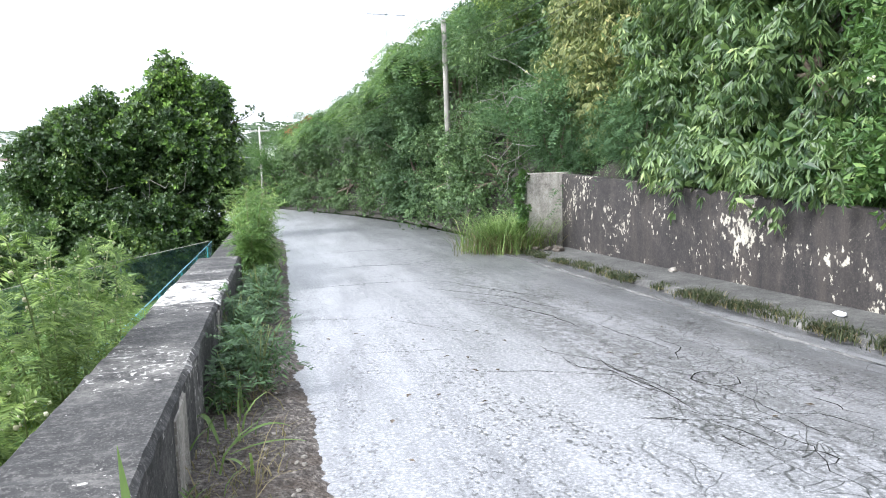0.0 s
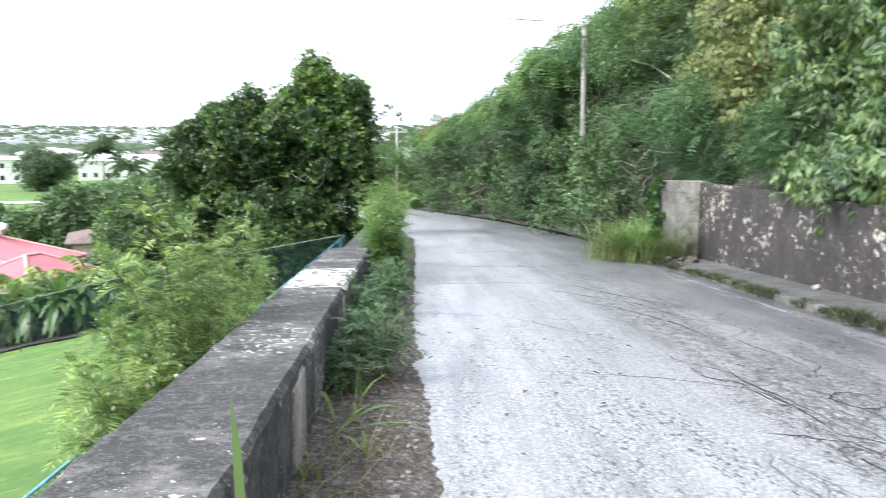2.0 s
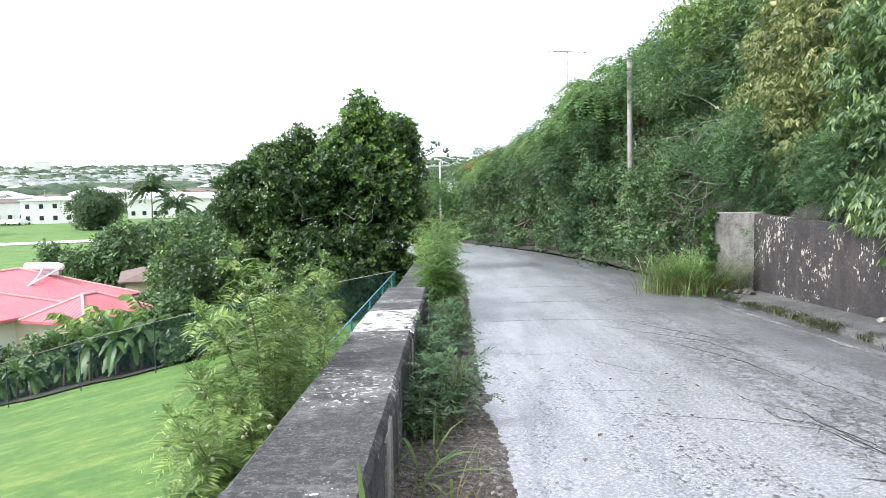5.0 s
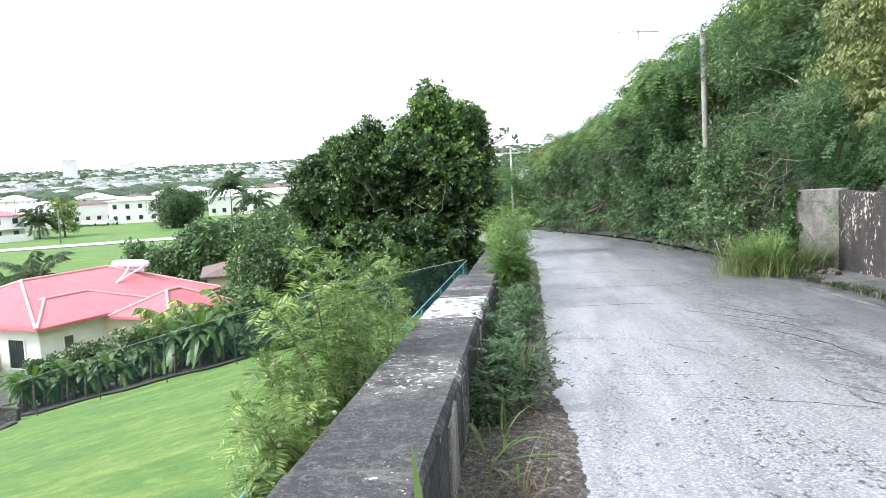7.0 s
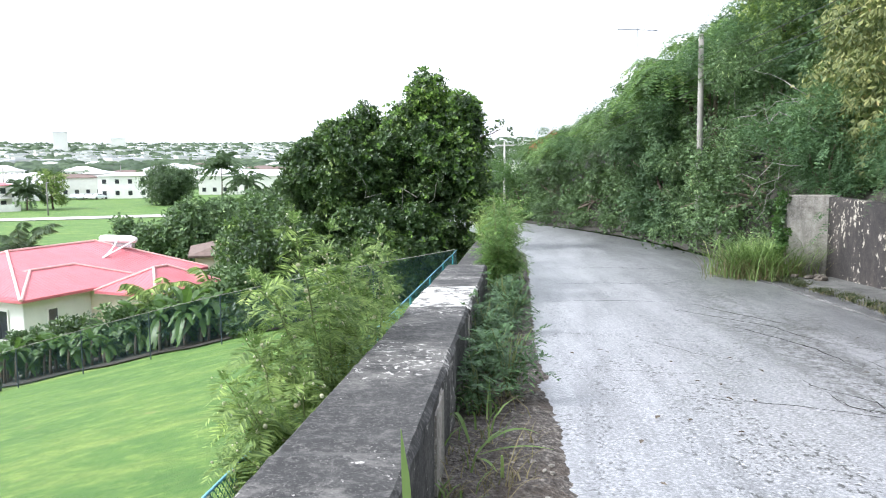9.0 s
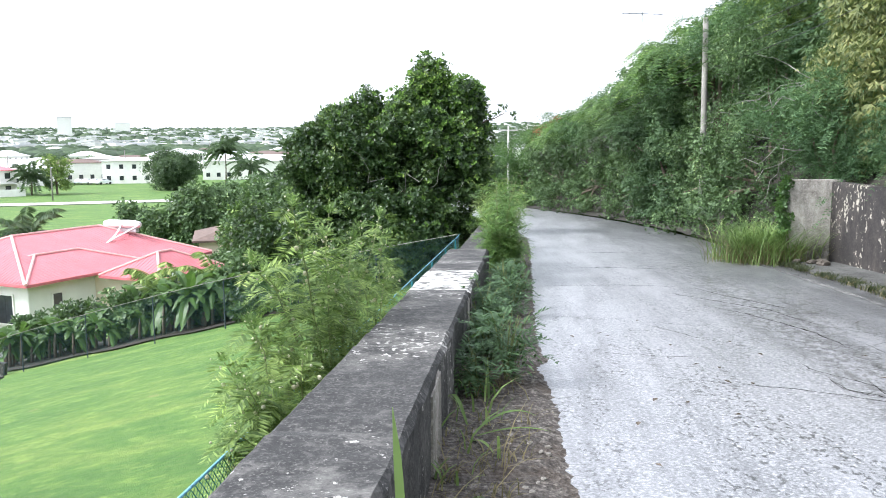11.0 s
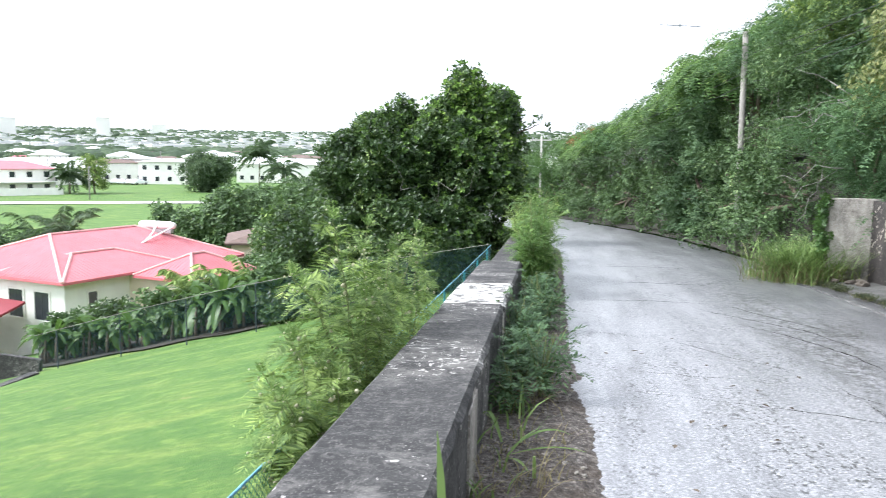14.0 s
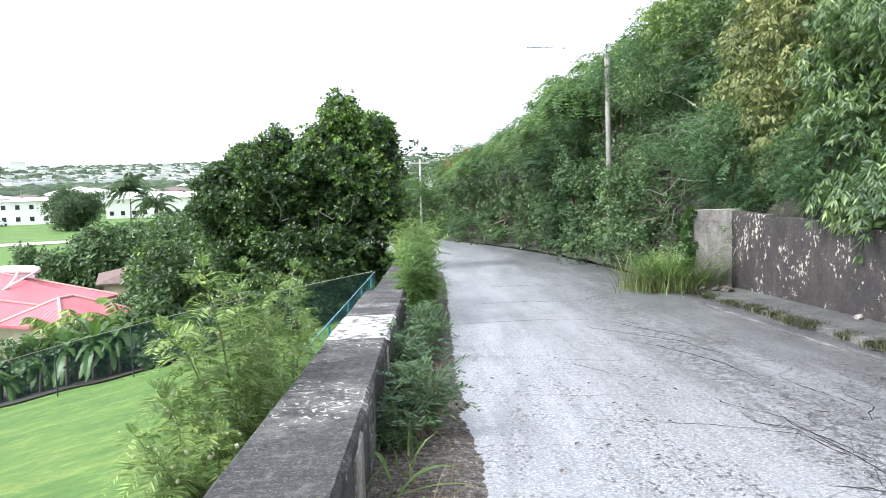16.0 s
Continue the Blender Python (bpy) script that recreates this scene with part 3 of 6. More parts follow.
def build_road():
    ys = np.concatenate([np.arange(-14, 30, 0.5), np.arange(30, 92, 1.0)])
    us = np.linspace(0, 1, 12)
    left = kerb_x(ys) - 5.45
    P = np.zeros((len(ys), len(us), 3))
    P[..., 1] = ys[:, None]
    P[..., 0] = left[:, None] + us[None] * 5.45
    P[..., 2] = road_z(ys)[:, None] + 0.03 * np.sin(us * np.pi)[None] - 0.012
    # the road turns away to the left past the bend: its rows lean over
    lean = smooth01(ys, 40, 70) * 0.5
    P[..., 1] += (us[None] - 0.5) * 5 * lean[:, None]
    road = structure("road", Shape().grid(P), ASPHALT, "worn grey asphalt road with cracks and pale wheel lanes", "road", smooth=True)

    def crack(pts, wide, seed):
        rng = np.random.default_rng(seed)
        pts = np.array(pts, float)
        n = max(8, int(np.linalg.norm(np.diff(pts, axis=0), axis=1).sum() / 0.09))
        t = np.linspace(0, len(pts) - 1, n)
        x, y = np.interp(t, range(len(pts)), pts[:, 0]), np.interp(t, range(len(pts)), pts[:, 1])
        x += np.cumsum(rng.normal(0, 0.012, n)) * 0.6 + rng.normal(0, 0.008, n)
        y += np.cumsum(rng.normal(0, 0.012, n)) * 0.6 + rng.normal(0, 0.012, n)
        w = wide * rng.uniform(0.4, 1.2, n) * np.sin(np.linspace(0.15, np.pi - 0.15, n))
        u = np.clip((x - (kerb_x(y) - 5.45)) / 5.45, 0, 1)
        z = road_z(y) + 0.03 * np.sin(u * np.pi) - 0.009
        d = unit(np.stack([np.gradient(x), np.gradient(y)], 1))
        a = np.stack([x - d[:, 1] * w, y + d[:, 0] * w, z], 1)
        b = np.stack([x + d[:, 1] * w, y - d[:, 0] * w, z], 1)
        part("crack", Shape().grid(np.stack([a, b], 1)), CRACK_MAT, road)
    crack([(0.37, 9.73), (1.15, 9.41)], 0.005, 40)
    crack([(1.36, 9.27), (1.87, 8.32), (2.34, 7.76)], 0.005, 41)
    crack([(1.48, 9.25), (2.19, 8.96)], 0.005, 42)
    crack([(0.8, 7.53), (1.33, 7.46), (1.76, 7.34)], 0.005, 43)
    crack([(0.98, 6.69), (1.56, 6.41), (2.12, 6.24), (2.46, 6.02), (2.73, 5.84)], 0.005, 44)
    crack([(2.53, 6.68), (2.5, 6.29), (2.67, 6.12), (2.75, 5.84)], 0.0055, 45)
    crack([(2.5, 7.2), (2.46, 6.97), (2.68, 6.56), (2.89, 6.19)], 0.0055, 46)
    crack([(2.73, 5.84), (2.82, 5.49), (2.93, 5.2)], 0.0055, 47)
    crack([(3.39, 8.35), (3.39, 7.45), (3.48, 6.87), (3.48, 6.39)], 0.0055, 48)
    crack([(2.75, 6.6), (2.74, 6.02), (2.85, 5.64), (2.86, 5.08)], 0.0055, 49)
    crack([(2.33, 4.79), (2.53, 4.74), (2.63, 4.67)], 0.0055, 50)
    crack([(3.65, 7.21), (3.64, 6.63), (3.38, 6.21), (3.31, 6.3)], 0.0055, 51)
    crack([(2.29, 4.84), (2.56, 4.68), (2.76, 4.61), (3.22, 4.49)], 0.0055, 52)
    crack([(2.76, 4.61), (2.83, 4.35), (2.88, 4.09)], 0.0055, 53)
    crack([(3.24, 5.78), (3.18, 5.36), (3.25, 5.17), (3.23, 4.8), (3.25, 4.53), (3.25, 4.12), (3.42, 3.85)], 0.0055, 54)
    crack([(2.8, 4.19), (2.85, 3.95), (3.08, 3.87), (3.02, 3.71), (2.79, 3.61)], 0.0055, 55)
    crack([(3.22, 4.6), (3.5, 4.51), (3.51, 4.34), (3.57, 4.04)], 0.0055, 56)
    crack([(3.67, 5.05), (3.69, 4.64), (3.64, 4.52), (3.78, 4.28)], 0.0055, 57)
    crack([(2.67, 5.08), (2.71, 4.88), (2.82, 4.75), (3.01, 4.58), (3.05, 4.08), (3.11, 3.96), (2.94, 3.6), (2.95, 3.29)], 0.0055, 58)
    crack([(2.63, 4.39), (2.65, 4.17), (2.7, 4.0)], 0.0055, 59)
    crack([(2.51, 6.54), (2.53, 6.21), (2.76, 5.97)], 0.0055, 60)
    crack([(2.34, 6.08), (2.73, 5.9), (2.74, 5.48), (2.86, 5.23)], 0.0055, 61)
    crack([(2.8, 6.65), (2.8, 6.05), (2.87, 5.56), (2.86, 5.01), (2.83, 4.74)], 0.0055, 62)
    crack([(0.5, 12.6), (1.5, 12.7), (2.4, 12.5)], 0.011, 90)
    crack([(0.6, 15.2), (1.8, 15.3), (2.8, 15.0)], 0.012, 91)
    crack([(2.2, 11.8), (2.7, 11.0), (3.2, 10.2), (3.4, 9.0)], 0.01, 92)
    crack([(2.6, 12.4), (3.0, 11.2), (3.5, 10.0)], 0.01, 93)
    crack([(0.8, 18.5), (2.2, 18.6), (3.2, 18.3)], 0.013, 94)
    crack([(2.4, 10.6), (2.8, 9.7), (3.1, 8.6), (3.2, 7.6)], 0.01, 95)
    # a sunken patch ringed by a crack
    crack([(3.33 + 0.17 * math.cos(a), 5.5 + 0.24 * math.sin(a)) for a in np.linspace(0, 6.28, 12)], 0.009, 77)

    # dirt verge between parapet and road, ragged along the asphalt
    rng = np.random.default_rng(3)
    ys = np.arange(-6, 34, 0.05)
    n = len(ys)
    rag = np.convolve(rng.normal(0, 1, n + 40), np.hanning(17) / 8, "same")[20:-20] * 0.022 + rng.normal(0, 0.003, n)
    xr = np.interp(ys, [-6, 4, 5.2, 5.9, 6.5, 6.9, 7.2, 7.5, 8.6, 10, 12.2, 15.4, 20.8, 26], [0.38, 0.36, 0.33, 0.32, 0.27, 0.21, 0.35, 0.28, 0.26, 0.27, 0.3, 0.35, 0.42, 0.4])
    xr = np.where(ys > 24, kerb_x(ys) - 4.9, xr) + np.clip(rag, -0.07, 0.09)
    xl = np.full(n, -0.45) + (kerb_x(ys) - 5.3)
    cols = np.linspace(0, 1, 7)
    P = np.zeros((n, 7, 3))
    P[..., 1] = ys[:, None]
    P[..., 0] = xl[:, None] * (1 - cols) + xr[:, None] * cols
    P[..., 2] = road_z(ys)[:, None] + 0.014 + rng.normal(0, 0.004, (n, 7)) + 0.05 * (1 - cols)[None]
    P[:, -1, 2] -= 0.022
    structure("verge", Shape().grid(P), DIRT, "brown gravelly dirt verge with dead stalks beside the road", "verge", smooth=True)


def build_pavement():
    s = Shape()
    ys = np.arange(-12, 16.6, 0.8)
    for a, b in zip(ys[:-1], ys[1:]):
        z0, z1 = road_z(a), road_z(b)
        v = [(5.26, a, z0 - .2), (6.07, a, z0 - .2), (6.07, a, z0 + .075), (5.26, a, z0 + .07), (5.26, b, z1 - .2), (6.07, b, z1 - .2), (6.07, b, z1 + .075), (5.26, b, z1 + .07)]
        s.add(v, [(0, 1, 2, 3), (4, 7, 6, 5), (3, 2, 6, 7), (0, 3, 7, 4), (1, 5, 6, 2), (0, 4, 5, 1)])
    pave = structure("pavement", s, PAVE_MAT, "narrow stained concrete pavement along the old wall", "pavement")
    for a in np.arange(-12, 16.4, 1.0):
        k = Shape()
        b = a + 0.985
        z0, z1 = road_z(a), road_z(b)
        v = [(5.11, a, z0 - .2), (5.26, a, z0 - .2), (5.26, a, z0 + .07), (5.13, a, z0 + .06), (5.11, b, z1 - .2), (5.26, b, z1 - .2), (5.26, b, z1 + .07), (5.13, b, z1 + .06)]
        k.add(v, [(0, 1, 2, 3), (4, 7, 6, 5), (3, 2, 6, 7), (0, 3, 7, 4), (1, 5, 6, 2), (0, 4, 5, 1)])
        part("kerbstone", k, KERB_MAT, pave)
    g = Shape()
    ys = np.arange(-12, 17, 0.3)
    rng = np.random.default_rng(5)
    P = np.zeros((len(ys), 3, 3))
    P[..., 1] = ys[:, None]
    P[..., 0] = np.stack([4.715 + rng.normal(0, .03, len(ys)), np.full(len(ys), 4.76), 4.805 + rng.normal(0, .03, len(ys))], 1)
    P[..., 2] = (road_z(ys) + 0.006)[:, None] + np.array([-0.006, 0.006, -0.006])
    part("gutter_edge", g.grid(P), GUTTER_MAT, pave, "pale worn concrete gutter edge")


def build_walls():
    s = Shape()
    s.box(6.05, 6.27, -12, 16.3, -2.0, 0.745)
    w = structure("wall_right", s, WALL_MAT, "dark weathered roadside wall with flaking white paint", "wall", bevel=0.012)
    p = Shape().box(5.3, 6.3, 16.3, 16.54, -1.6, 0.775)
    part("pier", p, PIER_MAT, w, "pale stained end pier", bevel=0.015)

    # parapet beside the camera: body, worn top, buttresses on the road side
    def slab(x0, x1, y0, y1, top, bottom=-3.0, bevel=0.02, ny=1, seed=0):
        sh = Shape()
        rng = np.random.default_rng(seed)
        ys = np.linspace(y0, y1, ny + 1)
        ring = []
        for y in ys:
            j = rng.normal(0, 0.006, 6)
            t = top + SLOPE * y
            ring.append([(x0 + j[0], y, bottom), (x0 + j[1], y, t - .03 + j[1]), (x0 + .03, y, t + j[2]), (x1 - .025, y, t + j[3]), (x1 + j[4], y, t - .03), (x1 + j[5], y, bottom)])
        ring = np.array(ring)
        n = 6
        faces = [(i * n + k, i * n + (k + 1) % n, (i + 1) * n + (k + 1) % n, (i + 1) * n + k) for i in range(ny) for k in range(n)]
        faces += [tuple(range(n))[::-1], tuple(ny * n + k for k in range(n))]
        return sh.add(ring, faces)
    par = structure("wall_parapet", slab(-0.99, -0.41, -9, 7.6, 0.58, ny=120, seed=1), PARAPET_MAT, "thick weathered concrete parapet with lichen and worn edges", "wall")
    part("limewashed_block", slab(-1.0, -0.4, 7.6, 9.35, 0.583, ny=14, seed=2), LIME_MAT, par, "block with flaking white limewash")
    part("end_block", slab(-0.99, -0.38, 9.35, 12.4, 0.585, ny=20, seed=3), PARAPET_MAT, par)
    for y0, y1 in ((4.05, 4.55), (7.3, 7.7), (9.45, 9.8), (11.9, 12.3)):
        b = Shape().box(-0.45, -0.398, y0, y1, -2.5, 0.5 + SLOPE * y0)
        part("buttress", b, PIER_MAT, par, "pale rendered buttress", bevel=0.012)
    low = structure("wall_low", slab(-1.05, -0.6, 13.2, 26, 0.34, ny=20, seed=4), PARAPET_MAT, "lower broken run of concrete parapet in weeds", "wall")
    return low


def chain_link(pts_top, height, name, label, wire, post_mat, post_step, seed, pitch=0.085, thick=0.0035, rail=0.005, rail_mat=None):
    """A chain-link fence along a line of top points: posts, top rail, two families of diagonal wires."""
    pts = np.array(pts_top, float)
    ob = root(name, pts[0] - (0, 0, height), label, "fence")
    rel = pts - (pts[0] - (0, 0, height))
    seg = np.linalg.norm(np.diff(rel, axis=0), axis=1)
    cum = np.r_[0, np.cumsum(seg)]

    def at(s, h):
        s = np.clip(s, 0, cum[-1])
        return np.stack([np.interp(s, cum, rel[:, k]) for k in range(3)], -1) - np.array([0, 0, 1]) * (height - h)[..., None]
    part("top_rail", Shape().tube(rel, rail, 6), rail_mat or wire, ob)
    for s in np.arange(0, cum[-1] + 0.1, post_step):
        base = at(np.array([s]), np.array([0.0]))[0]
        part("post", Shape().tube([base - (0, 0, .25), base + (0, 0, height - 0.03)], 0.018, 6), post_mat, ob)
    sh = Shape()
    for sign in (1, -1):
        s0 = np.arange(-height, cum[-1] + height, pitch)
        lo, hi = s0, s0 + height * sign
        a0, a1 = np.clip(lo, 0, cum[-1]), np.clip(hi, 0, cum[-1])
        ok = np.abs(a1 - a0) > 0.02
        lo, hi, a0, a1 = lo[ok], hi[ok], a0[ok], a1[ok]
        h0, h1 = (a0 - lo) / (hi - lo) * height, (a1 - lo) / (hi - lo) * height
        p, q = at(a0, h0), at(a1, h1)
        up = np.array([0, 0, thick])
        sh.quads(np.stack([p - up, q - up, q + up, p + up], 1))
    part("wire_netting", sh, wire, ob)
    return ob


def build_fences():
    near = [(-1.5, y, 0.155 - 0.0515 * y) for y in np.arange(-3, 23.6, 1.5)]
    chain_link(near, 1.25, "chain_link_fence", "blue coated chain-link fence close behind the parapet", BLUE_WIRE, BLUE_WIRE, 3.0, 1, 0.055, 0.0048, 0.009, BLUE_RAIL)
    # runs down across the lawn to the banana plants
    A, B = np.array((-1.55, 22.6, -1.0)), np.array((-16.3, 24.2, -4.55))
    t = np.linspace(0, 1, 9)[:, None]
    line = A + (B - A) * t
    line[:, 2] += 0.25 * np.sin(np.pi * t[:, 0])
    chain_link(line, 1.25, "chain_link_fence", "dark chain-link fence along the edge of the lawn", FENCE_GREEN, DARK_STEEL, 2.4, 2, 0.08, 0.0028, 0.01, TIMBER)


# ---- roadside growth ----
def bank_growth():
    rng = np.random.default_rng(21)
    # bushy trees rooted behind the wall, hanging over its top
    spec = [
        # y, x, height of the crown's middle, half sizes, clumps, leaf, length, width, droop, form, per, name, label, category
        (6.2, 7.3, 2.3, (1.4, 2.7, 2.4), 104, LEAF_BRIGHT, 0.115, 0.042, 0.1, "whorl", 1150, "bright_green_tree", "bushy bright green tree with cream flower heads above the wall", "tree"),
        (10.0, 7.4, 2.6, (1.3, 2.4, 2.3), 116, LEAF_MANGO, 0.165, 0.036, 1.25, "whorl", 1100, "mango_tree", "drooping long-leaved green tree hanging over the old wall", "tree"),
        (12.9, 7.7, 3.0, (1.4, 2.0, 2.3), 90, LEAF_MANGO, 0.16, 0.035, 1.25, "whorl", 1050, "mango_tree", "drooping long-leaved green tree hanging over the old wall", "tree"),
        (16.8, 7.5, 3.6, (1.1, 3.0, 2.4), 136, LEAF_YELLOW, 0.15, 0.034, 1.2, "whorl", 1000, "yellowing_tree", "tree with yellowing drooping leaves above the wall", "tree"),
        (14.2, 6.75, 1.6, (0.55, 1.25, 0.75), 34, LEAF_FEATHER, 0.085, 0.019, 0.4, "spray", 2600, "feathery_shrub", "grey-green feathery shrub spilling over the wall top", "shrub"),
        (18.6, 7.0, 1.35, (0.7, 2.1, 0.8), 54, LEAF_FEATHER, 0.09, 0.02, 0.4, "spray", 2400, "feathery_shrub", "grey-green feathery scrub leaning past the wall's end", "shrub"),
        (11.2, 6.5, 1.0, (0.55, 1.6, 0.5), 32, LEAF_MANGO, 0.165, 0.036, 1.3, "whorl", 1050, "overhanging_shrub", "glossy long-leaved shrub hanging over the wall top", "shrub"),
        (8.9, 6.5, 1.0, (0.55, 1.3, 0.5), 28, LEAF_MANGO, 0.165, 0.036, 1.3, "whorl", 1050, "overhanging_shrub", "glossy long-leaved shrub hanging over the wall top", "shrub"),
        (6.4, 6.4, 0.95, (0.6, 1.5, 0.7), 36, LEAF_BRIGHT, 0.11, 0.04, 0.2, "whorl", 1150, "overhanging_shrub", "bright broad-leaved shrub hanging over the wall top", "shrub"),
    ]
    for k, (y, x, z, size, n, leaf, ln, wd, droop, form, per, name, label, cat) in enumerate(spec):
        c, r = ball_fill(rng, (x, y, z), size, n, 0.3, 0.62)
        c[:, 0] = np.maximum(c[:, 0], 6.12 + 0.18 * rng.normal(size=n))
        c[:, 2] = np.maximum(c[:, 2], np.where(c[:, 1] < 16.6, 0.74, -0.3) + 0.4 * rng.random(n))
        ob = woody(name, (x + 0.4, y, float(land_z(x + 0.4, y))), c, r, leaf, per, ln, wd, label, cat, 300 + k, 0.11, droop, 0.5, limbs=7, form=form)
        if name == "bright_green_tree":
            # cream flower heads at the shoot tips
            heads = Shape()
            v, f = ico()
            for _ in range(46):
                i = rng.integers(0, n)
                d = unit(rng.normal(size=3) + (-1.2, -0.4, 0.4))
                q = c[i] + d * r[i] * 1.05 - np.array(ob.location)
                for _ in range(5):
                    heads.add(v * rng.uniform(0.012, 0.022) + q + rng.normal(size=3) * 0.022, f)
            part("blossom", heads, FLOWER_WHITE, ob, "round cream flower heads", kind="stuff")
    # creeper climbing the end pier
    c = np.stack([5.12 + 0.14 * rng.random(18), 16.35 + 0.1 * rng.normal(size=18), np.linspace(-0.35, 0.8, 18)], 1)
    woody("pier_creeper", (5.3, 16.2, float(road_z(16.2))), c, np.full(18, 0.1), LEAF_BRIGHT, 4200, 0.08, 0.05, "small-leaved creeper climbing the wall's end pier", "creeper", 330, 0.012, 0.2, 0.5, limbs=3)
    # taller trees up the bank
    for k, (x, y, z, size, n, leaf, ln, form) in enumerate([
            (9.6, 6, 4.4, (1.8, 4, 2.2), 50, LEAF_HEDGE, 0.2, "whorl"), (9.6, 13, 5.0, (1.8, 4, 2.2), 56, LEAF_MANGO, 0.2, "whorl"),
            (8.1, 25.0, 5.5, (1.2, 2.8, 1.3), 84, LEAF_WEED, 0.16, "whorl"), (8.6, 21.0, 4.6, (1.2, 2.2, 1.8), 60, LEAF_HEDGE, 0.16, "whorl"), (8.4, 29.5, 4.4, (1.4, 3.0, 2.4), 90, LEAF_HEDGE, 0.17, "whorl"), (7.6, 24.2, 3.2, (0.8, 2.6, 1.4), 60, LEAF_FEATHER, 0.15, "whorl"), (9.6, 36, 4.6, (2.0, 4.0, 2.4), 70, LEAF_HEDGE, 0.2, "whorl"), (7.6, 44, 3.8, (2.0, 4.5, 2.4), 60, LEAF_HEDGE, 0.22, "whorl")]):
        c, r = ball_fill(rng, (x, y, z), size, n, 0.45, 0.85)
        woody("bank_tree", (x, y, float(land_z(x, y))), c, r, leaf, 480, ln, ln * 0.28, "leafy green tree high on the bank above the road", "tree", 340 + k, 0.16, 0.9, 0.5, group="trees on the bank", form=form)


